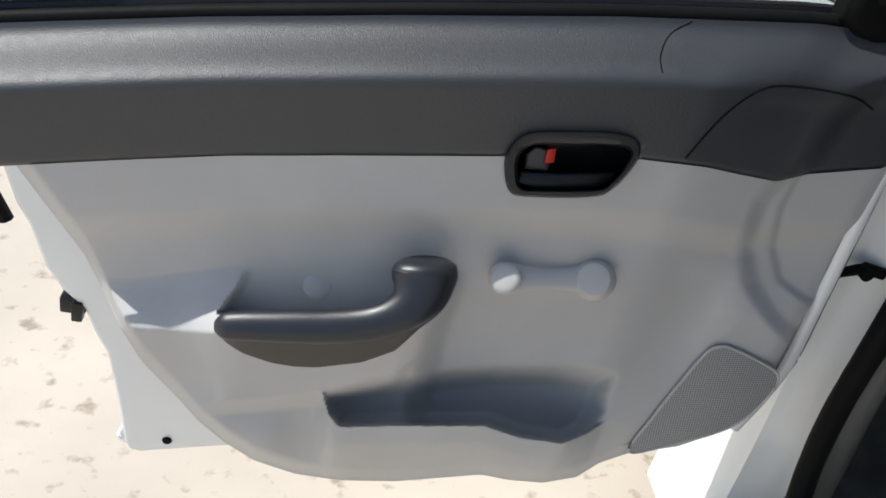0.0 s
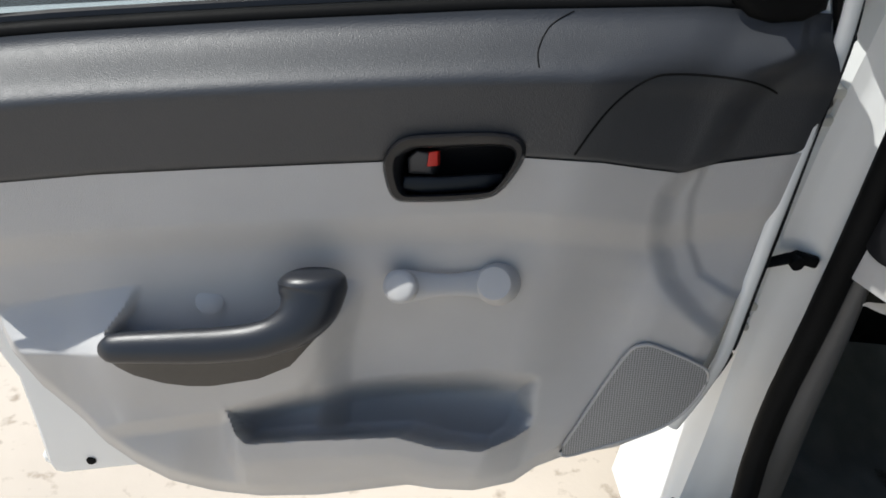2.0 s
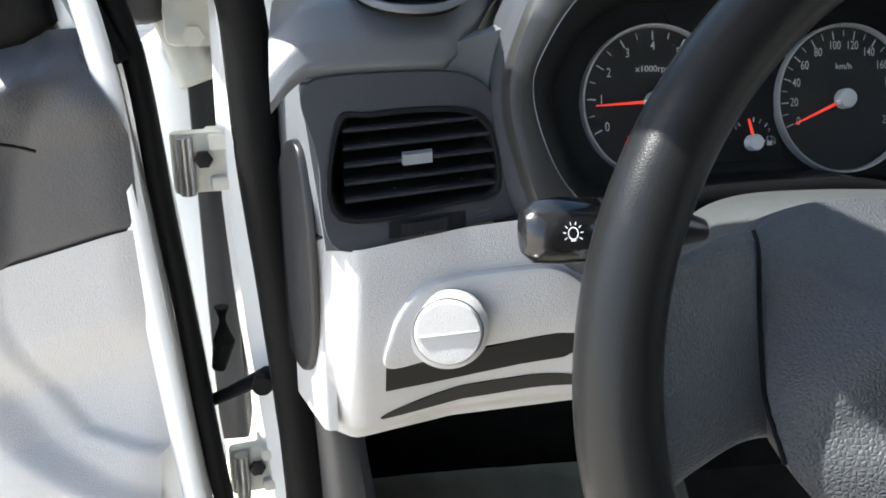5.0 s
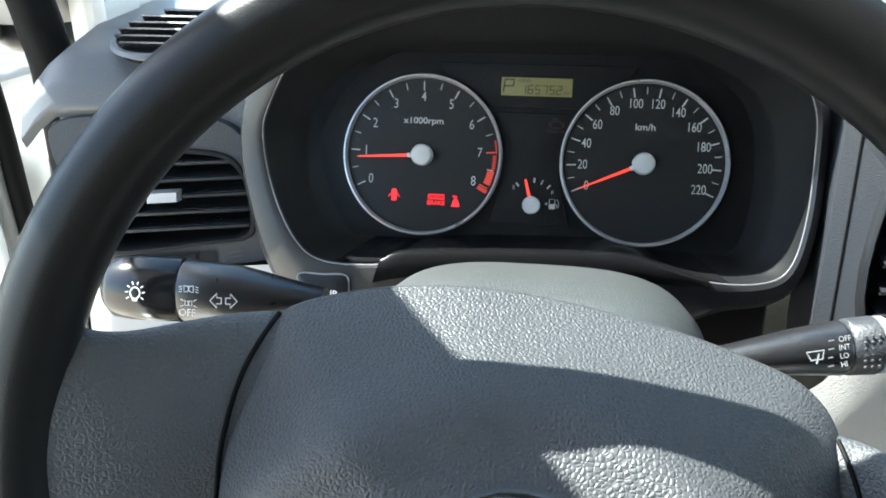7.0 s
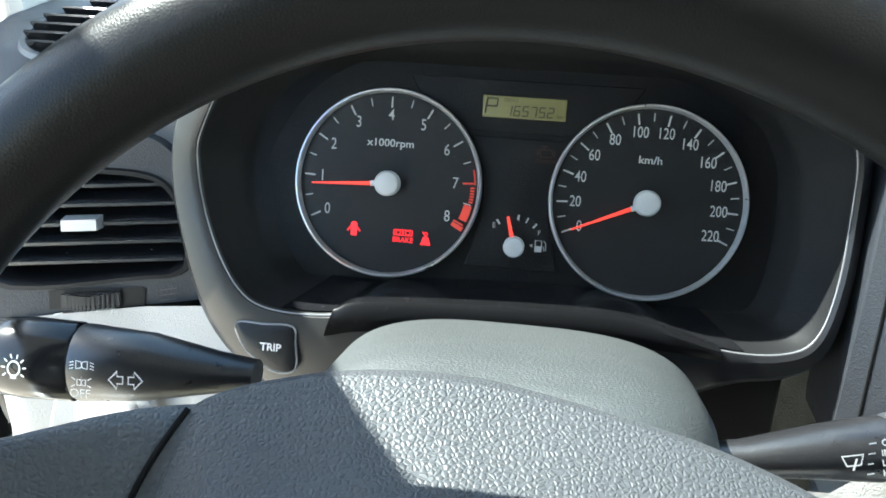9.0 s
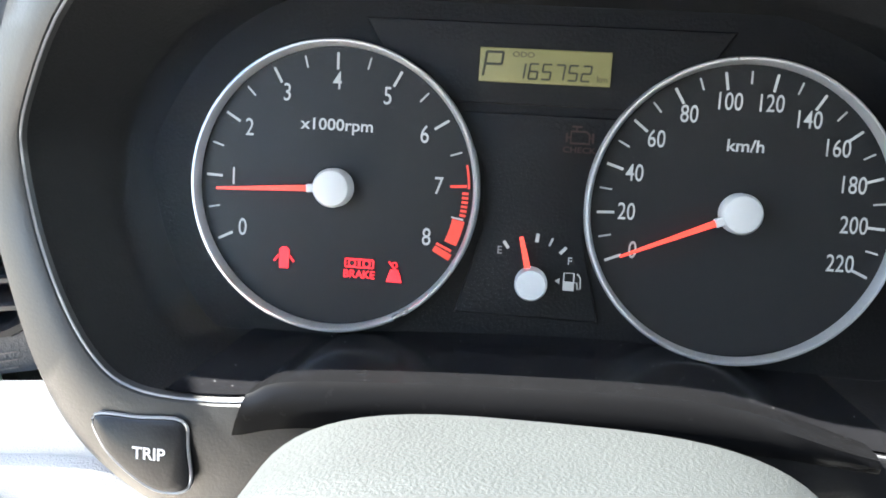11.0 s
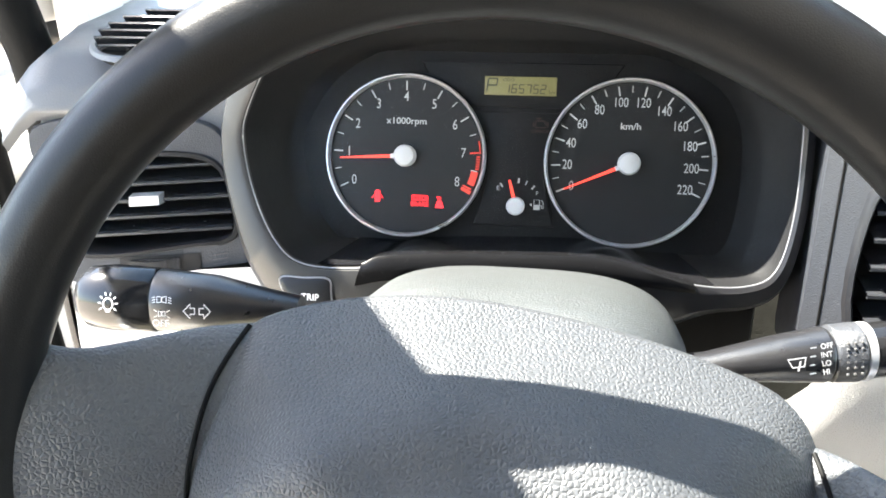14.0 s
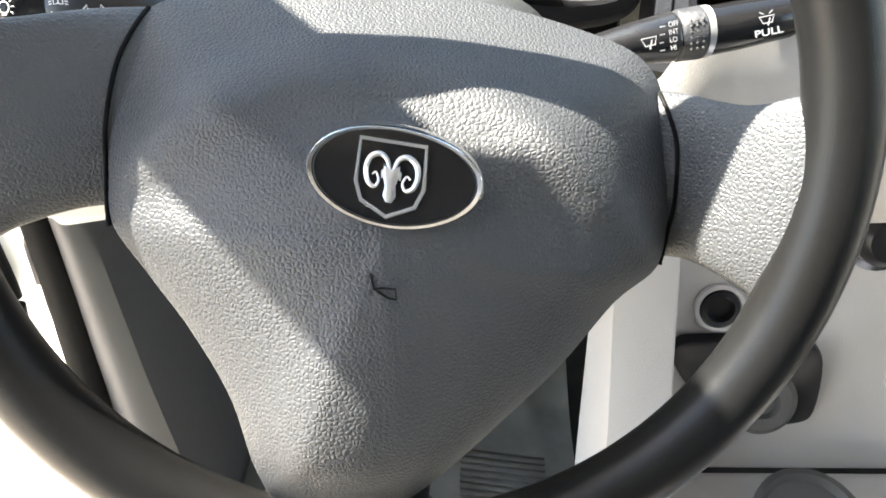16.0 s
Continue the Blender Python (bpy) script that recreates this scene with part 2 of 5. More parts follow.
def tube(points, radii, segs=12, closed=False, flat=1.0, up=(0, 0, 1), caps=True):
    """Round (or flattened) tube along points."""
    bm = bmesh.new()
    pts = [Vector(p) for p in points]
    n = len(pts)
    if not hasattr(radii, "__len__"):
        radii = [radii] * n
    radii = [float(r) for r in radii]
    rings = []
    for i, p in enumerate(pts):
        a = pts[(i - 1) % n] if closed or i else p
        b = pts[(i + 1) % n] if closed or i < n - 1 else p
        t = (b - a).normalized()
        s = t.cross(Vector(up))
        s = s.normalized() if s.length > 1e-4 else t.orthogonal().normalized()
        v = s.cross(t)
        rings.append([bm.verts.new(p + radii[i] * (s * math.cos(q) + v * flat * math.sin(q)))
                      for q in (2 * math.pi * k / segs for k in range(segs))])
    for i in range(n if closed else n - 1):
        r, q = rings[i], rings[(i + 1) % n]
        for k in range(segs):
            bm.faces.new((r[k], r[(k + 1) % segs], q[(k + 1) % segs], q[k]))
    if caps and not closed:
        bm.faces.new(rings[0])
        bm.faces.new(rings[-1][::-1])
    bmesh.ops.recalc_face_normals(bm, faces=bm.faces)
    return bm


def surf(f, nu, nv, closed_u=False):
    """Sheet of quads from f(u, v), both 0 to 1."""
    bm = bmesh.new()
    us = nu if closed_u else nu + 1
    g = [[bm.verts.new(f(i / nu, j / nv)) for j in range(nv + 1)] for i in range(us)]
    for i in range(nu):
        for j in range(nv):
            bm.faces.new((g[i][j], g[(i + 1) % us][j], g[(i + 1) % us][j + 1], g[i][j + 1]))
    return bm


def lathe(profile, m, segs=48, caps=True):
    """Turned shape: (radius, height) pairs about the z axis of m."""
    bm = bmesh.new()
    rings = [[bm.verts.new(m @ Vector((r * math.cos(a), r * math.sin(a), h)))
              for a in (2 * math.pi * k / segs for k in range(segs))] for r, h in profile]
    for r, q in zip(rings, rings[1:]):
        for k in range(segs):
            bm.faces.new((r[k], r[(k + 1) % segs], q[(k + 1) % segs], q[k]))
    if caps and profile[-1][0] > 1e-6:
        bm.faces.new(rings[-1])
    if caps and profile[0][0] > 1e-6:
        bm.faces.new(rings[0][::-1])
    bmesh.ops.remove_doubles(bm, verts=bm.verts, dist=1e-6)
    return bm


def loops(rows, closed=True):
    """Skin over rows of points with equal counts."""
    bm = bmesh.new()
    g = [[bm.verts.new(p) for p in row] for row in rows]
    n = len(g[0])
    for a, b in zip(g, g[1:]):
        for k in range(n if closed else n - 1):
            bm.faces.new((a[k], a[(k + 1) % n], b[(k + 1) % n], b[k]))
    return bm


def text(name, body, m, size, mat, parent, depth=0.0, bold=0.0, squeeze=1.0, shear=0.0):
    """Lettering in the built-in font, centred on m's origin, as a mesh."""
    c = bpy.data.curves.new(name, "FONT")
    c.body, c.size, c.align_x, c.align_y = body, size, "CENTER", "CENTER"
    c.offset, c.extrude, c.resolution_u, c.shear = bold, depth, 4, shear
    tmp = bpy.data.objects.new(name, c)
    me = bpy.data.meshes.new_from_object(tmp)
    bpy.data.objects.remove(tmp)
    me.transform(m @ Matrix.Diagonal((squeeze, 1, 1, 1)))
    me.materials.clear()
    me.materials.append(mat)
    ob = new(name, me)
    ob.parent = parent
    return ob


def strip(pts, m, width, w, h=0.0004, closed=False):
    """Thin printed line along (a, b) points on the face m."""
    bm = bmesh.new()
    p = [Vector(q) for q in pts]
    n = len(p)
    L, R = [], []
    for i in range(n):
        a = p[(i - 1) % n] if closed or i else p[i]
        b = p[(i + 1) % n] if closed or i < n - 1 else p[i]
        t = (b - a).normalized()
        s = Vector((-t.y, t.x)) * width / 2
        L.append(bm.verts.new(m @ Vector((*(p[i] + s), w))))
        R.append(bm.verts.new(m @ Vector((*(p[i] - s), w))))
    for i in range(n if closed else n - 1):
        bm.faces.new((R[i], R[(i + 1) % n], L[(i + 1) % n], L[i]))
    return bm


def joined(bms):
    """Several bmeshes in one."""
    out = bmesh.new()
    for b in bms:
        me = bpy.data.meshes.new("tmp")
        b.to_mesh(me)
        b.free()
        out.from_mesh(me)
        bpy.data.meshes.remove(me)
    return out


def sstep(x):
    x = np.clip(x, 0.0, 1.0)
    return x * x * (3 - 2 * x)


def inside(poly, x, z, soft):
    """1 inside the polygon, 0 outside, blended over soft metres."""
    p = np.array(poly)
    q = np.roll(p, -1, axis=0)
    e = q - p
    best, inn = 1e9, False
    for (ax, az), (ex, ez), (bx, bz) in zip(p, e, q):
        t = max(0.0, min(1.0, ((x - ax) * ex + (z - az) * ez) / (ex * ex + ez * ez + 1e-12)))
        best = min(best, math.hypot(x - ax - t * ex, z - az - t * ez))
        if (az > z) != (bz > z) and x < (bx - ax) * (z - az) / (bz - az) + ax:
            inn = not inn
    d = best if inn else -best
    return float(sstep((d / soft + 1) / 2))


# ---- ground ----
def ground():
    g = 60.0
    bm = bmesh.new()
    # one sheet to the horizon, finer by the car
    xs = [-900, -g, -8, -4, -2.5, -1.62, -1.2, 0, 2, 8, g, 900]
    ys = [-900, -g, -8, -2, 0, 0.72, 1.5, 3, 8, g, 900]
    v = [[bm.verts.new((x, y, 0)) for y in ys] for x in xs]
    for i in range(len(xs) - 1):
        for j in range(len(ys) - 1):
            bm.faces.new((v[i][j], v[i + 1][j], v[i + 1][j + 1], v[i][j + 1]))
    ob = part("ground", bm, M_CONCRETE, smooth=False)
    ob.matrix_basis = Matrix()
    tagged(ob, "pale stained concrete ground beside the car", "ground", kind="structure")
    road = prism([(-700, 1.9), (700, 1.5), (700, 400), (-700, 400)], Matrix(), 0.0, 0.006)
    ob = part("road", road, M_ROAD, smooth=False)
    ob.matrix_basis = Matrix()
    tagged(ob, "worn grey road surface beyond the concrete", "road", kind="structure")


ground()


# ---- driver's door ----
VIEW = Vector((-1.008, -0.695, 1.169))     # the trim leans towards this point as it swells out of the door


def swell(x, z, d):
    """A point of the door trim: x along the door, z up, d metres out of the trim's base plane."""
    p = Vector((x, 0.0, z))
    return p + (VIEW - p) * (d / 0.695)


LOW = np.array([(-1.275, .757), (-1.26, .742), (-1.231, .699), (-1.201, .655), (-1.184, .617), (-1.167, .572), (-1.142, .526),
                (-1.098, .475), (-1.077, .447), (-1.043, .416), (-1.008, .393), (-.959, .378), (-.904, .375), (-.836, .384),
                (-.735, .413), (-.698, .409), (-.654, .411), (-.615, .428), (-.595, .457), (-.566, .479), (-.508, .501),
                (-.474, .527), (-.451, .56), (-.437, .609), (-.428, .66), (-.42, .69)])
BELT = np.array([(-1.275, .739), (-1.177, .765), (-1.078, .79), (-.977, .811), (-.825, .841), (-.698, .864), (-.629, .869),
                 (-.590, .868), (-.554, .868), (-.527, .882), (-.439, .908), (-.42, .914)])
SILL = np.array([(-1.30, .868), (-1.268, .876), (-1.112, .915), (-.952, .951), (-.762, .991), (-.589, 1.022), (-.42, 1.035)])
CREASE = np.array([(-1.2, .615), (-1.187, .621), (-1.12, .647), (-1.041, .673), (-.9, .695), (-.82, .71)])
LEDGE = np.array([(-1.2, .555), (-1.167, .568), (-1.07, .579), (-.94, .601), (-.867, .622), (-.84, .66), (-.82, .7)])
ARM_LOW = np.array([(-1.2, .5), (-1.142, .50), (-1.098, .475), (-1.02, .497), (-.953, .518), (-.872, .562), (-.845, .612), (-.82, .69)])
CUP = [(-1.043, .676), (-1.05, .643), (-1.066, .607), (-1.0, .612), (-.924, .630), (-.893, .645), (-.885, .70), (-.95, .695)]
POCKET = [(-.936, .506), (-.934, .484), (-.920, .470), (-.856, .483), (-.752, .501), (-.707, .489), (-.655, .487), (-.636, .511),
          (-.628, .543), (-.634, .57), (-.635, .59), (-.683, .589), (-.777, .569), (-.868, .541)]
LIP = np.array([(-.950, .53), (-.932, .486), (-.918, .470), (-.856, .483), (-.752, .501), (-.707, .489), (-.652, .487), (-.628, .508),
                (-.612, .53), (-.60, .55)])
ARC1 = [(-.425, .675), (-.481, .709), (-.526, .747), (-.553, .79), (-.560, .843), (-.553, .868), (-.540, .95), (-.36, .95), (-.36, .66)]
ARC2 = [(-.435, .732), (-.460, .741), (-.497, .758), (-.524, .795), (-.537, .844), (-.536, .883), (-.530, .95), (-.36, .95), (-.36, .725)]
WAIST = np.array([(.46, -.585), (.53, -.60), (.60, -.575), (.66, -.555), (.70, -.55), (.74, -.56), (.78, -.60)])


def at(curve, x):
    return float(np.interp(x, curve[:, 0], curve[:, 1]))


HANDLE = [(-.815, .822), (-.818, .846), (-.806, .862), (-.775, .871), (-.73, .879), (-.708, .876), (-.703, .86), (-.713, .833), (-.728, .820), (-.787, .808), (-.805, .808)]


def trim_depth(x, z):
    """How far the light lower trim stands out at (x, z)."""
    belt = at(BELT, x)
    d = 0.012 * float(sstep((z - (belt - 0.095)) / 0.04))
    # armrest: top face slopes out to the ledge, the face below falls back
    zc, zl, zb = at(CREASE, x), at(LEDGE, x), at(ARM_LOW, x)
    far = float(sstep((-0.822 - x) / 0.035))
    left = float(sstep((x + 1.27) / 0.15))
    out = (0.036 + 0.022 * float(sstep((x + 1.12) / 0.08))) * far * (0.35 + 0.65 * left)
    if z > zl:
        q = (zc - z) / max(0.02, zc - zl)
        a = out * (0.75 * min(1.0, max(0.0, q)) + 0.25 * float(sstep(q)))
    elif z > zb:
        a = out - 0.014 * far * (zl - z) / max(0.01, zl - zb)
    else:
        a = (out - 0.014 * far) * (1 - float(sstep((zb - z) / 0.03))) + 0.030 * float(sstep((zb - z) / 0.03)) * far
    a *= 1 - inside(CUP, x, z, 0.005)
    d += a
    # rim of the map pocket and the skirt below it
    d += 0.012 * float(sstep((0.52 - z) / 0.1)) * float(sstep((-0.95 - x) / 0.05))
    lip = at(LIP, x)
    if -0.975 < x < -0.59:
        ends = float(sstep((x + 0.955) / 0.03)) * float(sstep((-0.608 - x) / 0.04))
        k = float(sstep((lip - z) / 0.006)) * ends
        d = d * (1 - k) + k * (0.052 - 0.02 * float(sstep((lip - 0.03 - z) / 0.06)))
        if z > lip:
            d -= 0.035 * inside(POCKET, x, z, 0.018)
    # front of the panel: soft waist, then the two arcs that step back to the hinge side
    d += 0.016 * float(sstep((x - float(np.interp(z, WAIST[:, 0], WAIST[:, 1])) + 0.05) / 0.09)) * float(sstep((0.80 - z) / 0.1))
    if x > -.60 and z > .62:
        d -= 0.013 * inside(ARC1, x, z, 0.011) + 0.005 * inside(ARC2, x, z, 0.004)
    d -= 0.030 * float(sstep((x + 0.66) / 0.11))
    # rounded outer rim
    e = z - at(LOW, x)
    d -= 0.022 * (1 - float(sstep(e / 0.03))) ** 2
    d -= 0.006 * float(sstep((x + 0.47) / 0.03)) ** 2
    if -.84 < x < -.68 and z > .79:
        d -= 0.06 * inside(HANDLE, x, z, 0.003)
    return d


def upper_depth(x, v):
    d = 0.013 - 0.062 * float(sstep((v - 0.52) / 0.5)) - 0.030 * float(sstep((x + 0.66) / 0.11)) * (1 - float(sstep((v - .45) / .45)))
    z = at(BELT, x) + v * (at(SILL, x) - at(BELT, x))
    xe = float(np.interp(z, [.86, .895, .942, .974, 1.0, 1.03], [-.553, -.546, -.541, -.526, -.48, -.45]))
    xg = float(np.interp(z, [.86, .90, .95, 1.0], [-.536, -.532, -.518, -.48]))
    d -= 0.016 * float(sstep((x - xe) / 0.028)) * (1 - .8 * float(sstep((v - .5) / .45))) + 0.004 * float(sstep((x - xg) / 0.005)) + 0.004 * float(sstep((x + 0.47) / 0.03)) ** 2
    if -.84 < x < -.68 and z < .9:
        d -= 0.06 * inside(HANDLE, x, z, 0.003)
    return d


def xs_of(u):
    return -1.275 + u * (1.275 - 0.446)


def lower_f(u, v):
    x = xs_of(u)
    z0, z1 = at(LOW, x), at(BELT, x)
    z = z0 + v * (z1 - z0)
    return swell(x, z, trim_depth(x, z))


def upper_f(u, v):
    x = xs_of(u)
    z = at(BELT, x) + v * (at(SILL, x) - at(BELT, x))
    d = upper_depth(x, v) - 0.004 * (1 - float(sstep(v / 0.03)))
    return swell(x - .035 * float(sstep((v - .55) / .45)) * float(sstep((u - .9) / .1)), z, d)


def on_upper(x, z, up=0.0008):
    v = (z - at(BELT, x)) / (at(SILL, x) - at(BELT, x))
    return swell(x, z, upper_depth(x, v) + up)


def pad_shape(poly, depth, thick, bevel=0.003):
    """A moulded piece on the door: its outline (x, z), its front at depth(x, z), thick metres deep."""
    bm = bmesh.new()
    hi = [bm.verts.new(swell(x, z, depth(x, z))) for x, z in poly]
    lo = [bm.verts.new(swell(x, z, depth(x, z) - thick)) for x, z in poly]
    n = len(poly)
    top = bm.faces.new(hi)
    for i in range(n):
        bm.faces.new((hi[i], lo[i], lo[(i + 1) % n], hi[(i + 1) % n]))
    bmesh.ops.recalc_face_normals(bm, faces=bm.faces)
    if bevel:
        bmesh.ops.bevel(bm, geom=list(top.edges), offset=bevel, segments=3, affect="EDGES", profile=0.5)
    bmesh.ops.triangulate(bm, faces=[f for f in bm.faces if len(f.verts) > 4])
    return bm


def speaker_material():
    m = material("perforated_grille", (0.30, 0.295, 0.29), 0.6, vary=0.05)
    nt = m.node_tree
    b = nt.nodes["Principled BSDF"]
    tc = nt.nodes.new("ShaderNodeTexCoord")
    vo = nt.nodes.new("ShaderNodeTexVoronoi")
    vo.inputs["Scale"].default_value, vo.inputs["Randomness"].default_value = 330, 0.0
    mp = nt.nodes.new("ShaderNodeMapping")
    mp.inputs["Rotation"].default_value = (0, radians(12), 0)
    mp.inputs["Scale"].default_value = (1, 0.001, 1)
    nt.links.new(tc.outputs["Object"], mp.inputs["Vector"])
    nt.links.new(mp.outputs["Vector"], vo.inputs["Vector"])
    r = nt.nodes.new("ShaderNodeValToRGB")
    r.color_ramp.elements[0].position, r.color_ramp.elements[1].position = 0.30, 0.42
    r.color_ramp.elements[0].color, r.color_ramp.elements[1].color = (0.15, 0.148, 0.145, 1), (0.36, 0.355, 0.35, 1)
    nt.links.new(vo.outputs["Distance"], r.inputs["Fac"])
    nt.links.new(r.outputs["Color"], b.inputs["Base Color"])
    return m


M_GRILLE = speaker_material()


def driver_door():
    door = thing("car_door", "open white car door with two-tone grey inner trim", "car door", at=Matrix.Translation((-0.85, 0.08, 0.35)))
    inv = Matrix.Translation((0.85, -0.08, -0.35))

    def dp(name, bm, mat, parent=door, label="", smooth=True):
        bm.transform(inv)
        return part(name, bm, mat, parent, label, smooth)

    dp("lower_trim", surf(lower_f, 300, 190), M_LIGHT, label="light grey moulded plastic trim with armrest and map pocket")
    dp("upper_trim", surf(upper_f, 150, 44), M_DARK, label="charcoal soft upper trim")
    # seams in the upper trim
    seam = smooth_poly([(-.654, .874), (-.636, .922), (-.613, .953), (-.587, .963), (-.527, .966), (-.498, .958)], 40, False)
    dp("trim_seam", tube([on_upper(p.x, p.y, 0.0) for p in seam], 0.0012, 6), M_RUBBER)
    seam = smooth_poly([(-.70, 1.0), (-.715, .985), (-.716, .965), (-.708, .95)], 16, False)
    dp("trim_seam", tube([on_upper(p.x, p.y, -0.0002) for p in seam], 0.0008, 6), M_RUBBER)

    # metal shell behind the trim
    shell = [(-1.335, .86), (-1.305, .73), (-1.298, .708), (-1.285, .66), (-1.273, .636), (-1.258, .585), (-1.241, .557), (-1.218, .535), (-1.207, .503), (-1.192, .472),
             (-1.178, .39), (-1.170, .335), (-1.163, .318), (-1.15, .316), (-1.032, .348), (-.90, .378), (-.52, .47), (-.41, .52), (-.392, .57),
             (-.386, .62), (-.393, .70), (-.406, .85), (-.420, 1.0), (-.60, 1.0), (-.95, .925), (-1.268, .855)]
    F = Matrix(((1, 0, 0, 0), (0, 0, -1, 0.16), (0, 1, 0, 0), (0, 0, 0, 1)))
    bm = prism(shell, F, 0.0, 0.10, 0.006, 3)
    dp("door_shell", bm, M_WHITE, label="white painted sheet metal")
    # folded flange round the shell
    hem = smooth_poly([(-1.335, .12, .84), (-1.298, .11, .70), (-1.27, .11, .625), (-1.238, .11, .55), (-1.19, .10, .46), (-1.172, .09, .35), (-1.155, .085, .312), (-.9, .085, .372), (-.5, .085, .47)], 60, False)
    dp("door_flange", tube(hem, 0.006, 8), M_WHITE)
    dp("drain_plug", lathe([(0.006, 0), (0.005, 0.002), (0, 0.003)], frame_at((-1.118, .0595, .345))), M_RUBBER)
    # latch on the rear edge
    dp("latch", joined([box(frame_at((-1.232, .075, .533)), (0.028, 0.022, 0.02), 0.003),
                        box(frame_at((-1.225, .062, .532)), (0.012, 0.026, 0.012), 0.002)]), M_BLACK)
    # rubber seals: hinge edge and rear edge
    edge = smooth_poly([(-.441, .046, 1.08), (-.426, .045, 1.0), (-.418, .045, .9), (-.410, .045, .8), (-.402, .045, .7), (-.396, .045, .62), (-.402, .046, .56), (-.414, .048, .50)], 50, False)
    dp("door_edge", tube(edge, 0.0085, 12, flat=0.7, up=(0, 1, 0)), M_WHITE, label="white painted front edge of the door")
    edge = smooth_poly([(-.430, .066, 1.08), (-.410, .066, 1.0), (-.402, .066, .9), (-.393, .066, .8), (-.385, .066, .7), (-.378, .066, .62), (-.383, .066, .56), (-.396, .066, .50)], 50, False)
    dp("door_seal", tube(edge, [0.0080] * 36 + [0.0085 - 0.0005 * k for k in range(14)], 10), M_RUBBER)
    edge = smooth_poly([(-1.36, .07, .82), (-1.325, .07, .70), (-1.30, .075, .63)], 20, False)
    dp("door_seal", tube(edge, 0.008, 8), M_RUBBER)
    # rubber pad on the hinge face
    dp("rubber_stop", tube([(-.372, .10, .80), (-.372, .10, .77), (-.378, .10, .745)], [0.006, 0.009, 0.006], 10), M_RUBBER)

    # window sill, glass and its frame
    sill = [swell(x, at(SILL, x), -0.055) + Vector((0, 0.004, 0.002)) for x in np.linspace(-1.3, -.55, 30)]
    dp("sill_strip", tube(sill, 0.0085, 10), M_RUBBER, label="black rubber window wiper strip")
    chrome = [p + Vector((0, 0.018, 0.006)) for p in sill]
    dp("outer_sill_strip", tube(chrome, 0.006, 8), M_BLACK)
    a, b = sill[0] + Vector((0, 0.012, -0.01)), sill[-1] + Vector((0, 0.012, -0.01))
    lean = Vector((0, 0.10, 0.40))
    pane = prism([(0, 0), (1, 0), (.62, 1), (.05, 1)], Matrix((
        (*[b.x - a.x, lean.x, 0], a.x), (*[b.y - a.y, lean.y, 1], a.y), (*[b.z - a.z, lean.z, 0], a.z), (0, 0, 0, 1))), 0, 0.004)
    w = dp("window_pane", pane, M_GLASS, smooth=False)
    w.visible_shadow = False
    # slim sash: front post, top rail, rear post
    f0, f1, r1, r0 = Vector((-.436, .075, 1.0)), Vector((-.85, .16, 1.38)), Vector((-1.27, .16, 1.33)), Vector((-1.33, .075, .86))
    dp("window_frame", tube([f0 + Vector((0.0, 0, -.25)), f0, f0 + (f1 - f0) * 0.12 + Vector((.02, 0, .02)), f1, r1, r0], 0.016, 10, up=(0, 1, 0), flat=1.3), M_WHITE)
    rub = [p + Vector((0.018, -0.022, 0.0)) for p in (f0, f0 + (f1 - f0) * 0.12 + Vector((.02, 0, .02)), f1)]
    dp("frame_seal", tube(rub, 0.010, 8), M_RUBBER)
    # black cover inside the mirror, and the mirror housing outside
    cover = [(-.541, 1.020), (-.522, 1.008), (-.50, 1.004), (-.47, 1.012), (-.452, 1.026), (-.458, 1.06), (-.475, 1.12), (-.52, 1.10), (-.541, 1.06)]
    dp("mirror_cover", prism(cover, Matrix(((1, 0, 0, 0), (0, 0, -1, 0.07), (0, 1, 0, 0), (0, 0, 0, 1))), 0.0, 0.030, 0.012, 3), M_RUBBER, label="black plastic mirror corner cover")
    dp("mirror_lever", lathe([(0.016, 0), (0.015, 0.012), (0.008, 0.016), (0.007, 0.03), (0, 0.031)], frame_at((-.505, .041, 1.050), 15)), M_RUBBER)
    dp("mirror_housing", joined([box(frame_at((-.455, .23, 1.06), 0, 25), (0.10, 0.11, 0.11), 0.03, 4), box(frame_at((-.48, .14, 1.04), 0, 25), (0.05, 0.05, 0.12), 0.012, 3)]), M_BLACK)

    # inner handle: bezel ring, dark cup, lever with a red lock tab
    outer = smooth_poly([(-.822, .825), (-.825, .846), (-.812, .868), (-.777, .878), (-.73, .886), (-.704, .882), (-.698, .862), (-.71, .83), (-.728, .815), (-.788, .803), (-.81, .804)], 60)
    inner = smooth_poly([(-.808, .826), (-.811, .845), (-.801, .858), (-.772, .864), (-.73, .872), (-.711, .871), (-.707, .86), (-.715, .835), (-.728, .824), (-.785, .812), (-.800, .812)], 60)
    outer = [q + (p - q) * .92 for p, q in zip(outer, inner)]
    rows = [[swell(p.x, p.y, d) for p in poly] for poly, d in ((outer, 0.006), (outer, 0.016))]
    rows += [[swell(*(p + (q - p) * k), d) for p, q in zip(outer, inner)] for k, d in ((0.25, 0.022), (0.75, 0.022))]
    rows += [[swell(p.x, p.y, d) for p in inner] for d in (0.018, -0.030)]
    bm = loops(rows)
    handle = dp("inner_handle", bm, M_BLACK, label="black bezel of the inner door handle")
    bm = bmesh.new()
    bm.faces.new([bm.verts.new(swell(p.x, p.y, -0.028)) for p in inner])
    dp("handle_cup", bm, M_GLOSSBLACK, handle, smooth=False)
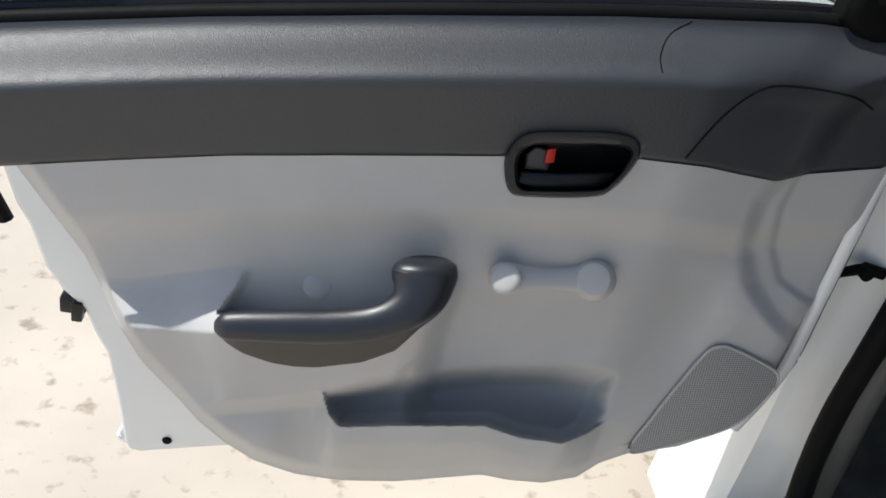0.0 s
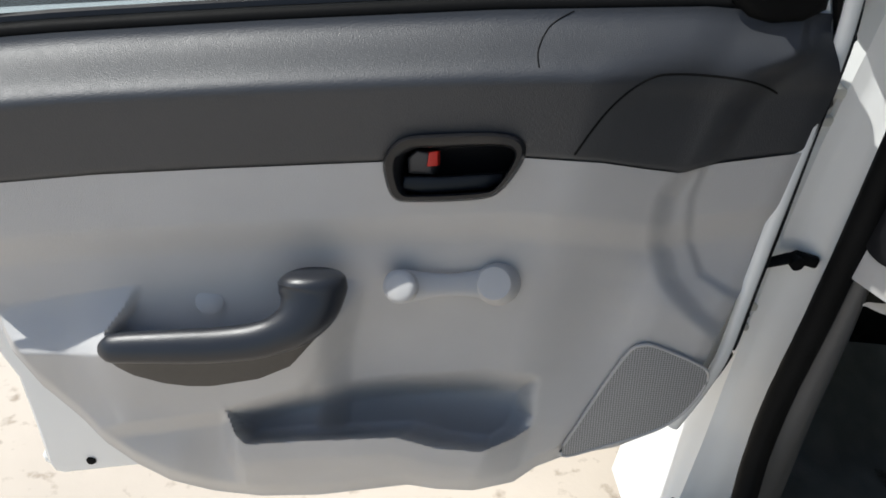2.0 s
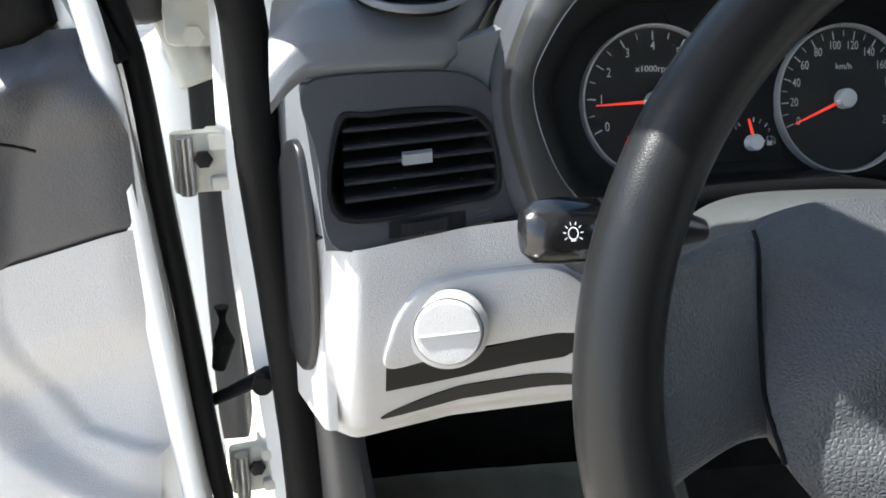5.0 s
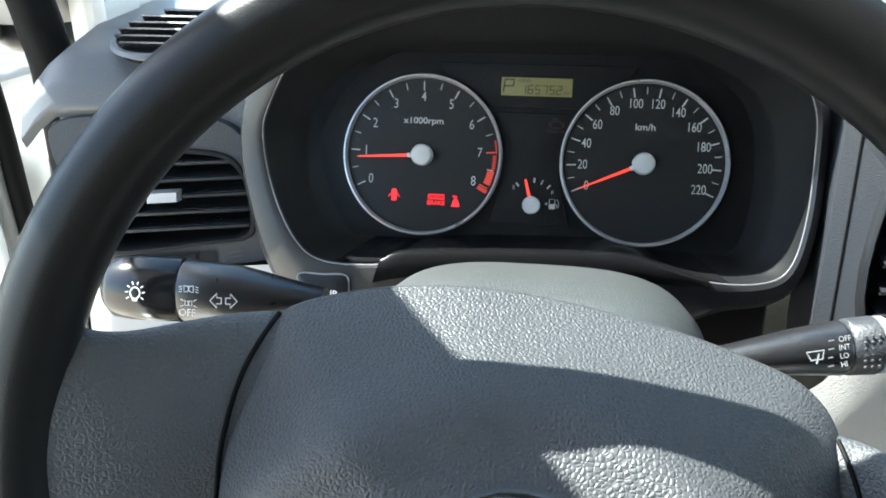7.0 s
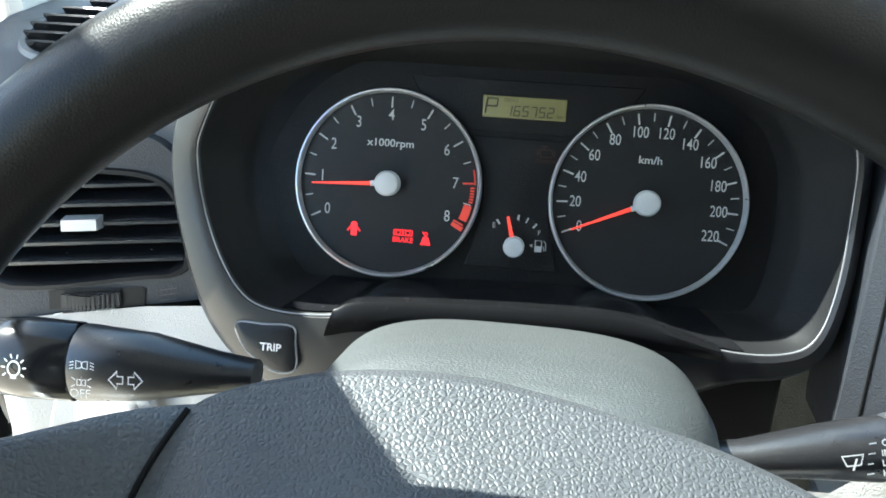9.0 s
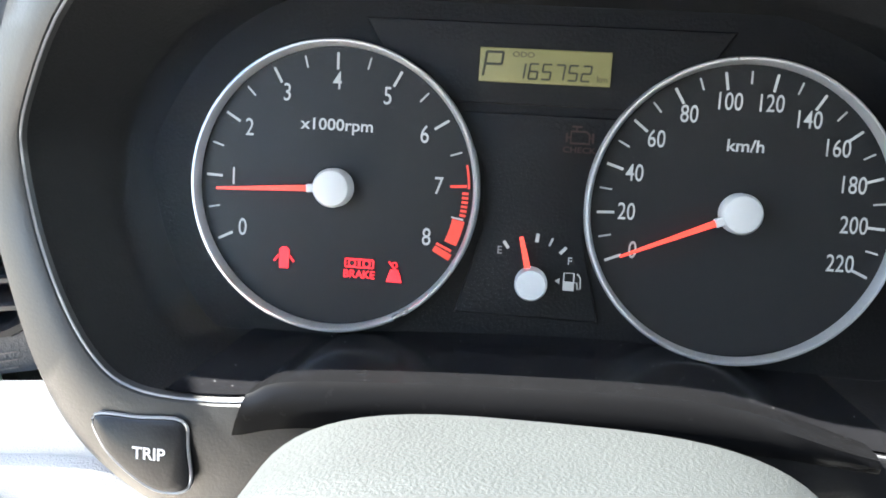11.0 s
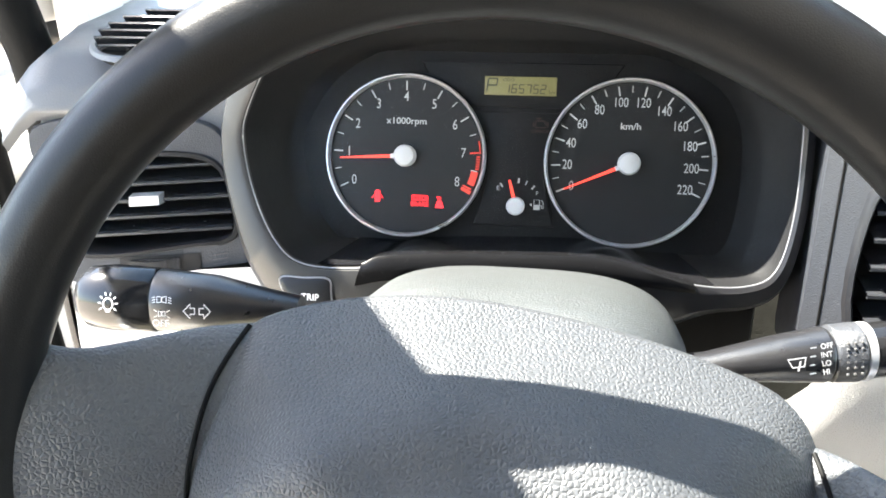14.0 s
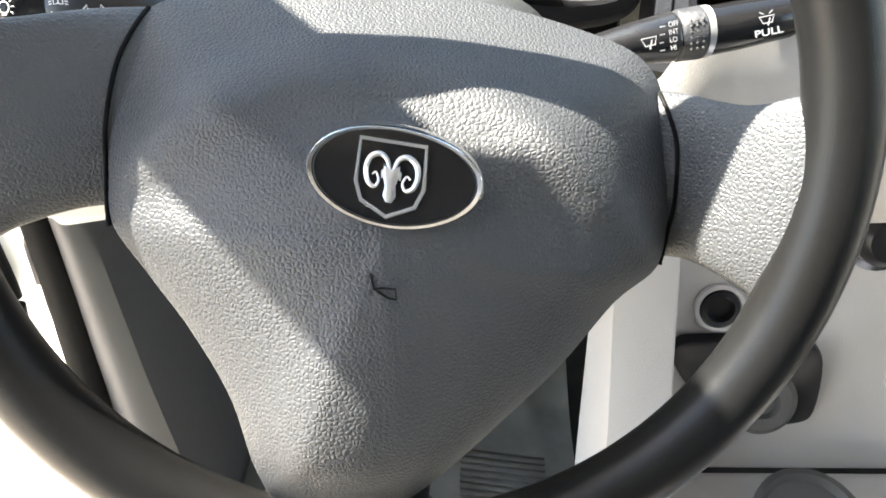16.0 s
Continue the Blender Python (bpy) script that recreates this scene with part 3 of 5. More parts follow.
    bm = pad_shape([(-.806, .815), (-.806, .829), (-.77, .834), (-.716, .846), (-.714, .838), (-.728, .826), (-.785, .813)], lambda x, z: 0.010 - 0.3 * (z - .815), 0.03)
    dp("lever", bm, M_BLACK, handle, "dark pull lever")
    dp("lock_button", pad_shape([(-.803, .832), (-.806, .848), (-.799, .857), (-.786, .857), (-.780, .842), (-.781, .834)], lambda x, z: 0.004, 0.03, 0.004), M_DARK, handle)
    dp("lock_mark", pad_shape([(-.7865, .8415), (-.787, .8565), (-.7795, .859), (-.777, .844)], lambda x, z: 0.0065 - 0.2 * (x + .787), 0.012, 0.001), M_RED, handle, "red lock indicator")

    # pull handle
    run = smooth_poly([(-1.070, .588), (-1.045, .5935), (-1.0, .601), (-.95, .610), (-.91, .622), (-.882, .641), (-.870, .665), (-.869, .692), (-.872, .712)], 40, False)
    wide = np.interp(np.linspace(0, 1, 40), [0, .06, .3, .55, .68, .8, .90, .96, 1], [.006, .0135, .0165, .0175, .023, .030, .033, .030, .020])
    pts = [swell(q.x, q.y, 0.062 - 0.028 * float(sstep((q.y - 0.62) / 0.09)) + 0.006 * math.sin(math.pi * k / 39)) for k, q in enumerate(run)]
    pull = dp("pull_handle", tube(pts, list(wide), 20, flat=0.62, up=(VIEW - Vector((-.95, 0, .62))).normalized()), M_GRIP, label="charcoal door pull grip")
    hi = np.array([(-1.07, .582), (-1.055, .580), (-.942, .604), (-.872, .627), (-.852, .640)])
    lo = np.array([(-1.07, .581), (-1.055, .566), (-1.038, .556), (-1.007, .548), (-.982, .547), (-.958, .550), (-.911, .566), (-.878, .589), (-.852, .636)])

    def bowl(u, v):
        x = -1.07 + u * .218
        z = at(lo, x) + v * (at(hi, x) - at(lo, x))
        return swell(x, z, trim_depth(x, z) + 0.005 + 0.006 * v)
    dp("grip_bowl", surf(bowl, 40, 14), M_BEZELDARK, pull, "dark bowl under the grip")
    dp("screw_plug", lathe([(0.0135, 0), (0.0135, 0.0012), (0.0125, 0.002), (0, 0.0022)], frame_at(swell(-.975, .660, 0.0012), 20)), M_LIGHT)

    # window crank
    s = swell(-.694, .7215, 0.0)
    k = swell(-.783, .706, 0.0)
    n = (VIEW - s).normalized()
    crank = dp("window_crank", joined([
        lathe([(0.023, 0.0), (0.023, 0.006), (0.021, 0.011), (0.019, 0.022), (0.016, 0.026), (0, 0.027)], Matrix.Translation(s) @ n.to_track_quat("Z", "Y").to_matrix().to_4x4())]), M_LIGHT,
        label="light grey window winder")
    arm = [s + (k - s) * t + n * (0.012 + 0.006 * math.sin(math.pi * t * 0.5)) for t in np.linspace(0, 1, 12)]
    dp("crank_arm", tube(arm, [0.017 - 0.006 * math.sin(math.pi * t) for t in np.linspace(0, 1, 12)], 12, flat=0.42, up=n), M_LIGHT, crank)
    dp("crank_knob", lathe([(0.015, 0.0), (0.0165, 0.004), (0.0165, 0.010), (0.015, 0.014), (0.0155, 0.022), (0.0165, 0.026), (0.0150, 0.029), (0.011, 0.031), (0, 0.0315)],
                           Matrix.Translation(k + n * 0.008) @ n.to_track_quat("Z", "Y").to_matrix().to_4x4()), M_LIGHT, crank)

    # loudspeaker grille
    gpoly = smooth_poly([(-.565, .482), (-.558, .54), (-.546, .60), (-.534, .648), (-.522, .660), (-.503, .659), (-.455, .643), (-.434, .629), (-.432, .60), (-.445, .56), (-.470, .532), (-.515, .505)], 60)
    gd = lambda x, z: trim_depth(max(-.565, min(-.47, x)), max(z, at(LOW, x) + 0.03)) + 0.004
    grille = dp("speaker_grille", pad_shape([(p.x, p.y) for p in gpoly], gd, 0.012, 0.0015), M_GRILLE, label="grey perforated speaker grille")
    dp("grille_rim", tube([swell(p.x, p.y, gd(p.x, p.y) - 0.0004) for p in gpoly], 0.0018, 8, closed=True), M_LIGHT, grille)

    # hinges and check strap
    for zc, zt in ((0.917, 0.048), (0.638, 0.048)):
        x0 = -0.40 if zc > 0.8 else -0.378
        h = dp("hinge", joined([box(frame_at((x0 + 0.02, .112, zc), 0, 12), (0.040, zt, 0.012), 0.004),
                                box(frame_at((x0 + 0.036, .120, zc + 0.016), 0, 12), (0.022, 0.012, 0.034), 0.003),
                                box(frame_at((x0 + 0.036, .120, zc - 0.016), 0, 12), (0.022, 0.012, 0.034), 0.003)]), M_WHITEDIRTY, label="cream painted door hinge")
        dp("hinge_pin", tube([(x0 + 0.012, .098, zc - 0.022), (x0 + 0.012, .098, zc + 0.022)], 0.006, 10), M_STEEL, h)
        dp("hinge_bolt", lathe([(0.007, 0), (0.007, 0.004), (0, 0.005)], frame_at((x0 + 0.024, .104, zc + 0.004), 0, 12), 6), M_BLACK, h)
    dp("check_strap", joined([tube([(-.40, .088, .716), (-.37, .086, .729), (-.345, .084, .742)], [0.006, 0.0065, 0.008], 10, flat=0.8),
                              box(frame_at((-.330, .080, .745), 0, -20), (0.030, 0.014, 0.012), 0.004),
                              lathe([(0.008, -0.008), (0.008, 0.008), (0, 0.008)], frame_at((-.342, .078, .742)))]), M_RUBBER, label="black door check strap")
    return door


M_GRIP = material("charcoal_grip", (0.019, 0.021, 0.026), 0.34, vary=0.1, grain=0.2, grain_scale=1000, stain_scale=9)
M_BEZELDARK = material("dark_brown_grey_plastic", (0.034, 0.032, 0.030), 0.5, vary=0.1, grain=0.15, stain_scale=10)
driver_door()


# ---- car body round the door opening ----
def car_body():
    body = thing("car", "white car with black door seal around the driver's doorway", "car", at=Matrix.Translation((0.2, -0.3, 0.2)))
    inv = Matrix.Translation((-0.2, 0.3, -0.2))

    def bp(name, bm, mat, label="", smooth=True, parent=body):
        bm.transform(inv)
        return part(name, bm, mat, parent, label, smooth)

    # hinge pillar: a folded white sheet, its foot nearer the sill
    zs = [.14, .30, .42, .55, .686, .78, .876, .95, 1.0, 1.08, 1.2]
    off = [.050, .044, .036, .024, .014, .006, .001, .001, .002, .0, -.012]
    wide = [.060, .058, .052, .046, .042, .036, .036, .036, .036, .036, .036]

    def pillar(u, v):
        z = zs[0] + u * (zs[-1] - zs[0])
        o, w = float(np.interp(z, zs, off)), float(np.interp(z, zs, wide))
        sec = [(-.372, .30), (-.370, .17), (-.368, .125), (-.360, .104), (-.345, .097), (-.345 + w * .7, .072), (-.345 + w, .050), (-.345 + w + .012, .045), (-.345 + w + .014, .09)]
        q = v * (len(sec) - 1)
        i = min(int(q), len(sec) - 2)
        f = q - i
        return Vector((sec[i][0] + (sec[i + 1][0] - sec[i][0]) * f + o, sec[i][1] + (sec[i + 1][1] - sec[i][1]) * f, z))

    bp("hinge_pillar", surf(pillar, 40, 32), M_WHITE, "white painted hinge pillar")
    # wing edge and the dirty apron seen in the gap
    bp("wing", prism([(-.44, .62), (-.45, .98), (-.36, 1.0), (-.34, .62)], Matrix(((1, 0, 0, 0), (0, 0, -1, .42), (0, 1, 0, 0), (0, 0, 0, 1))), 0, 0.14, 0.01), M_WHITE)
    bp("gap_filler", box(frame_at((-.385, .25, .80)), (0.03, 0.42, 0.05), 0.004), M_BLACK)
    bp("scuttle_bracket", joined([tube([(-.43, .26, 1.08), (-.40, .22, 1.0), (-.385, .21, .96)], [0.022, 0.018, 0.02], 10), box(frame_at((-.385, .20, 1.035)), (0.05, 0.09, 0.02), 0.008)]), M_WHITEDIRTY)
    bp("bracket_bolt", lathe([(0.009, 0), (0.009, 0.006), (0, 0.007)], frame_at((-.385, .188, 1.0)), 6), M_WHITEDIRTY)
    # door seal on the body
    path = smooth_poly([(-.325, -.36, 1.42), (-.350, -.14, 1.262), (-.352, .005, 1.14), (-.336, .032, 1.04), (-.331, .034, .94), (-.321, .034, .82), (-.313, .034, .70), (-.309, .03, .56),
                        (-.306, .01, .45), (-.318, -.05, .365), (-.325, -.16, .315), (-.33, -.4, .295), (-.33, -.9, .29)], 120, False)
    bp("door_seal", tube(path, 0.0155, 12), M_RUBBER, "black rubber door seal")
    # sill
    sillp = [(-.43, .14), (-.415, .25), (-.40, .275), (-.345, .285), (-.335, .26), (-.335, .14)]
    bp("rocker_sill", prism(sillp, Matrix(((1, 0, 0, 0), (0, 0, 1, -1.6), (0, 1, 0, 0), (0, 0, 0, 1))), 0, 1.69, 0.004), M_WHITE)
    # windscreen pillars: broad, with a flat inner trim
    band = [(.225, 1.04), (.025, 1.225), (-.140, 1.371), (-.205, 1.434), (-.205, 1.472), (-.245, 1.489), (-.45, 1.50), (-.45, 1.455), (-.33, 1.408), (-.27, 1.367), (-.254, 1.354), (-.216, 1.316), (-.12, 1.240), (-.025, 1.163), (.04, 1.098), (.085, 1.045)]
    for sx in (-1, 1):
        px = -.404 if sx < 0 else 1.06
        m = Matrix(((0, -.06 * sx, 1, px + .06 * sx * 1.1), (1, 0, 0, 0), (0, 1, 0, 0), (0, 0, 0, 1)))
        bp("windscreen_pillar", prism(band, m, 0, .045, .008, 3), M_LIGHT2 if sx > 0 else M_LIGHT)
    bp("roof", prism([(-.34, -.25), (1.04, -.25), (1.04, -1.5), (-.34, -1.5)], Matrix(), 1.488, 1.525, 0.01), M_WHITE, "white roof panel")
    # unseen lining added so the white roof bounces less light inside
    bp("headliner", prism([(-.32, -.27), (1.02, -.27), (1.02, -.88), (-.32, -.88)], Matrix(), 1.466, 1.484, 0.006), M_LIGHT2, "unseen light grey headliner, added to lower the roof's bounce")
    bp("roof_rail", tube([(-.34, -.34, 1.448), (-.345, -.7, 1.475), (-.345, -1.5, 1.46)], 0.026, 10), M_WHITE)
    # unseen wall added to close the passenger side and bounce light back
    bp("side_bounce_wall", box(Matrix.Translation((1.02, -.5, .62)), (0.04, 2.2, 0.75), 0.01), M_LIGHT2)
    # unseen panel added to stop sun leaking into the footwell
    bp("sun_leak_block", box(Matrix.Translation((-.312, .38, .66)), (0.012, .50, .74), 0.003), M_CARPET)
    # two unseen blocks added behind the driver's place to cut fill light
    bp("rear_light_block", box(Matrix.Translation((.35, -.90, .88)), (1.38, 0.05, 1.22), 0.01), M_KICK)
    bp("side_light_block", box(Matrix.Translation((-.35, -1.0, .88)), (0.05, 0.30, 1.22), 0.01), M_LIGHT2)
    scr = prism([(-.40, 0), (1.10, 0), (1.02, 1), (-.32, 1)], Matrix(((1, 0, 0, 0), (0, -.80, 1, .57), (0, .45, 0, 1.05), (0, 0, 0, 1))), 0, 0.004)
    g = bp("windscreen", scr, M_SCREEN, "clear windscreen", smooth=False)
    g.visible_shadow = False
    bp("screen_seal", box(Matrix.Translation((.35, .575, 1.058)), (1.5, .03, .03), .006), M_RUBBER)
    bp("floor_pan", box(Matrix.Translation((.35, -.3, .285)), (1.34, 2.4, 0.02), 0.004), M_CARPET, "dark carpeted floor")
    bp("bulkhead", box(Matrix.Translation((.35, .62, .62)) @ Matrix.Rotation(radians(-20), 4, "X"), (1.34, 0.03, 0.8), 0.004), M_CARPET)

    # kick panel and sill trim inside the seal
    def kick(u, v):
        z = .30 + u * .47
        inner = -.345 + float(np.interp(z, zs, off)) + float(np.interp(z, zs, wide)) + .022
        start = float(np.interp(z, [.30, .36, .45, .56, .70, .82], [-.312, -.306, -.295, -.297, -.302, -.310]))
        if v < .35:
            k = v / .35
            return Vector((start + (inner - start) * k, .030 - .012 * math.sin(math.pi * k), z))
        return Vector((inner + .004 * math.sin((v - .35) * 6), .030 + (v - .35) * .6, z))
    bp("kick_panel", surf(kick, 20, 20), M_KICK, "grey plastic kick panel")
    bp("sill_trim", prism([(-.318, .27), (-.315, .315), (-.30, .325), (-.27, .315), (-.262, .292)], Matrix(((1, 0, 0, 0), (0, 0, 1, -1.4), (0, 1, 0, 0), (0, 0, 0, 1))), 0, 1.40, 0.003), M_KICK)
    return body


def road_wheels(body):
    inv = Matrix.Translation((-0.2, 0.3, -0.2))
    for x, y in ((-.26, .98), (.98, .98), (-.26, -1.30), (.98, -1.30)):
        m = inv @ CAR.inverted() @ Matrix.Translation((x, y, .285)) @ Matrix.Rotation(radians(90), 4, "Y")
        wheel = part("road_wheel", lathe([(.19, -.07), (.20, -.06), (.195, .06), (.19, .07), (.06, .075), (.05, .06), (0, .06)], m, 40), M_STEEL, body, "steel road wheel")
        part("tyre", lathe([(.19, -.085), (.25, -.09), (.280, -.075), (.285, -.05), (.285, .05), (.280, .075), (.25, .09), (.19, .085)], m, 48, False), M_RUBBER, wheel, "black rubber tyre")


M_KICK = material("mid_grey_plastic", (0.085, 0.083, 0.082), 0.5, vary=0.1, grain=0.25, stain_scale=10)
road_wheels(car_body())


# ---- dashboard ----
CL = frame_at((0, 0, 0.98), 18)      # the instrument face
WH = frame_at((0.007, -0.257, 0.926), 17.1, 1.1)   # the steering wheel's plane
COLUMN = frame_at((0.003, -0.270, 0.934), 16)      # the column cover's axes


def face_y(x):
    return -0.043 + 0.22 * (x + 0.279) if x < -0.07 else -0.09


def on_face(x, z, out=0.0):
    return Vector((x, face_y(x) - out + 0.18 * (z - 0.92), z))


def vent_shape(w, h, n=120):
    shape = [(-.5, -.5), (.28, -.5), (.44, -.47), (.5, -.34), (.47, .1), (.40, .36), (.28, .48), (.05, .53), (-.3, .53), (-.5, .46)]
    return smooth_poly([(a * w, b * h) for a, b in shape], n)


def ring_out(outer, cx, cz, hole):
    """For every point of the hole, the point where its ray from the centre leaves the outer polygon."""
    res = []
    m = len(outer)
    for hx, hz in hole:
        dx, dz = hx - cx, hz - cz
        best = None
        for i in range(m):
            (ax, az), (bx, bz) = outer[i], outer[(i + 1) % m]
            ex, ez = bx - ax, bz - az
            den = dx * ez - dz * ex
            if abs(den) < 1e-12:
                continue
            k = ((ax - cx) * ez - (az - cz) * ex) / den
            q = ((ax - cx) * dz - (az - cz) * dx) / den
            if k > 0 and -1e-6 <= q <= 1 + 1e-6 and (best is None or k > best):
                best = k
        k = max(best or 1.0, 1.001)
        res.append((cx + dx * k, cz + dz * k))
    return res


def holed(outer, cx, cz, w, h, slope, face, w0, w1):
    """Plate on the dash face with the vent's opening cut through it."""
    hole = [(cx + q.x, cz + q.y + slope * q.x) for q in vent_shape(w, h)]
    out = ring_out(outer, cx, cz, hole)
    soft = [(a + (cx - a) * .012, b + (cz - b) * .012) for a, b in out]
    bm = loops([[face(a, b, w0) for a, b in out], [face(a, b, w1 - .0015) for a, b in out], [face(a, b, w1) for a, b in soft], [face(a, b, w1) for a, b in hole], [face(a, b, w0) for a, b in hole]])
    bmesh.ops.recalc_face_normals(bm, faces=bm.faces)
    return bm


def dashboard():
    dash = thing("dashboard", "charcoal and light grey dashboard with round-cornered air vents", "dashboard", at=Matrix.Translation((0.1, 0.2, 0.75)))
    inv = Matrix.Translation((-0.1, -0.2, -0.75))

    def p(name, bm, mat, label="", parent=dash, smooth=True):
        bm.transform(inv)
        return part(name, bm, mat, parent, label, smooth)

    # top deck up to the windscreen
    def deck(u, v):
        x = -.318 + u * 1.25
        prof = [(-.033, 1.0045), (-.037, 1.011), (-.032, 1.025), (-.012, 1.043), (.03, 1.053), (.12, 1.062), (.28, 1.064), (.56, 1.062)]
        q = v * (len(prof) - 1)
        i = min(int(q), len(prof) - 2)
        f = q - i
        y, z = (prof[i][k] + (prof[i + 1][k] - prof[i][k]) * f for k in (0, 1))
        if i < 4:
            y += face_y(min(x, -.16)) + .05 if x < .17 else -.02
            back = float(sstep((x + .215) / .075)) * float(sstep((.225 - x) / .06))
            y += back * .155 * (1 - v) ** 2
            z += back * .050 * (1 - v) ** 2
        # the left end rolls down
        e = float(sstep((-.292 - x) / .026))
        return Vector((x, y, z - .02 * e * e))
    p("dash_top", surf(deck, 120, 40), M_DASH, "charcoal soft dash top")
    # left face behind the vent panel
    p("dash_face", holed([(-.302, 1.0), (-.29, .90), (-.145, .912), (-.15, .95), (-.157, 1.0), (-.168, 1.03)], -.229, .953, .110, .065, .03, on_face, -.02, -.003), M_DASH)
    # left end: light strip above, dark oval cap below
    endm = Matrix(((-.03, 0, -1, -.296), (.10, 0, 0, -.035), (0, 1, 0, 0), (0, 0, 0, 1)))
    p("dash_end", prism([(-.02, .768), (.8, .76), (.8, .906), (.0, .906)], endm, -0.010, 0.0, 0.004), M_LIGHT, "light grey end of the lower dash")
    p("dash_end_upper", prism([(.01, .908), (.8, .908), (.8, 1.0), (.4, 1.015), (.10, 1.005), (.03, .985)], endm, -0.010, 0.0, 0.004), M_DASH, "charcoal end of the upper dash")
    cap = smooth_poly([(-.02, .905), (.12, .955), (.35, .96), (.62, .93), (.72, .86), (.6, .81), (.3, .80), (.08, .815), (-.02, .85)], 48)
    p("end_cap", prism([(q.x, q.y) for q in cap], endm, 0.0, 0.005, 0.002), M_BLACK, "dark oval fuse cover")

    # air vents
    def vent_unit(cx, cz, w, h, slope, tabx, face, parent_label):
        """Vent with a rounded frame, five tilted slats, a chrome-edged tab and a thumb wheel; slope tilts its lines."""
        def pt(a, b, out=0.0):
            return face(cx + a, cz + b + slope * a, out)
        hole, frame_out = vent_shape(w, h, 60), vent_shape(w + .008, h + .008, 60)
        rows = [[pt(q.x, q.y, .0015) for q in frame_out], [pt(q.x, q.y, .0042) for q in vent_shape(w + .006, h + .006, 60)],
                [pt(q.x, q.y, .0042) for q in vent_shape(w + .002, h + .002, 60)], [pt(q.x, q.y, .002) for q in hole], [pt(q.x, q.y, -.04) for q in hole]]
        unit = p("air_vent", loops(rows), M_BLACK, parent_label)
        bm = bmesh.new()
        bm.faces.new([bm.verts.new(pt(q.x, q.y, -.038)) for q in hole])
        p("duct", bm, M_RUBBER, parent=unit, smooth=False)
        for k in range(5):
            b = (-.37 + k * .195) * h
            half = w * (.49 if k < 4 else .40)
            r = [(half if a > 0 else -w * .49) for a in (-1, 1)]
            sec = [(b - .0014, .0005), (b - .0006, .0022), (b + .0010, .0022), (b + .0018, .0004), (b + .0030, -.020), (b + .0012, -.020)]
            bm = loops([[pt(r[0], q, o) for q, o in sec], [pt(r[1], q, o) for q, o in sec]])
            p("slat", bm, M_SLAT, parent=unit, smooth=False)
        bm = loops([[pt(tabx - .0095, -.001, .001), pt(tabx - .0095, .006, .001), pt(tabx - .009, .0055, .0075), pt(tabx - .009, -.0005, .0075)],
                    [pt(tabx + .0095, -.001, .001), pt(tabx + .0095, .006, .001), pt(tabx + .009, .0055, .0075), pt(tabx + .009, -.0005, .0075)]])
        bmesh.ops.contextual_create(bm, geom=[e for e in bm.edges if e.is_boundary])
        bmesh.ops.holes_fill(bm, edges=bm.edges)
        bmesh.ops.recalc_face_normals(bm, faces=bm.faces)
        p("vent_tab", bm, M_SILVER, "silver edged sliding tab", unit, smooth=False)
        # thumb wheel in its slot
        zc = -.5 * h - .013
        bm = loops([[pt(-.022, zc - .0055, .0036), pt(.028, zc - .0055, .0036)], [pt(-.022, zc + .0055, .0036), pt(.028, zc + .0055, .0036)]], False)
        p("wheel_slot", bm, M_BLACK, parent=unit, smooth=False)
        bms = []
        for k in range(14):
            a = -.014 + k * .0022
            bms.append(loops([[pt(a, zc - .004, .004), pt(a, zc - .004, .0115 - abs(k - 6.5) * .0007), pt(a, zc + .004, .0115 - abs(k - 6.5) * .0007), pt(a, zc + .004, .004)],
                              [pt(a + .0014, zc - .004, .004), pt(a + .0014, zc - .004, .0115 - abs(k - 6.5) * .0007), pt(a + .0014, zc + .004, .0115 - abs(k - 6.5) * .0007), pt(a + .0014, zc + .004, .004)]]))
        p("thumb_wheel", joined(bms), M_SLAT, parent=unit, smooth=False)
        bms = [loops([[pt(.036, zc - .003 + j * .003, .0035), pt(.045, zc - .002 + j * .003, .0035)], [pt(.036, zc - .0024 + j * .003, .0035), pt(.045, zc - .0014 + j * .003, .0035)]], False) for j in range(3)]
        p("vent_mark", joined(bms), M_KICK, parent=unit, smooth=False)
        return unit

    panel = smooth_poly([(-.299, 1.0), (-.293, .96), (-.284, .904), (-.23, .907), (-.158, .915), (-.160, .940), (-.168, .968), (-.182, .990), (-.202, 1.003), (-.25, 1.006)], 60)
    p("vent_panel", holed([(q.x, q.y) for q in panel], -.229, .953, .102, .057, .03, on_face, -.003, .0025), M_DASH2, "dark grey vent surround")
    vent_unit(-.229, .953, .098, .053, .03, -.003, on_face, "left air vent with horizontal slats")

    # round demist vent on the top
    m = Matrix.Translation((-.233, .012, 1.0515)) @ Matrix.Rotation(radians(11), 4, "X")
    el = [(.033 * math.cos(a), .040 * math.sin(a)) for a in np.linspace(0, 2 * math.pi, 48, endpoint=False)]
    rows = [[m @ Vector((a * s, b * s, h)) for a, b in el] for s, h in ((1.14, -.001), (1.10, .0014), (1.02, .0014), (1.0, -.004))]
    dv = p("demist_vent", loops(rows), M_DASH, "oval demist vent with fine slats")
    p("duct", prism(el, m, -.006, .0006), M_RUBBER, parent=dv)
    for k in range(6):
        b = -.0325 + k * .013
        half = .0325 * math.sqrt(max(.05, 1 - (b / .040) ** 2))
        p("slat", box(m @ Matrix.Translation((0, b, .002)) @ Matrix.Rotation(.5, 4, "X"), (2 * half, .0014, .008), 0), M_SLAT, parent=dv, smooth=False)

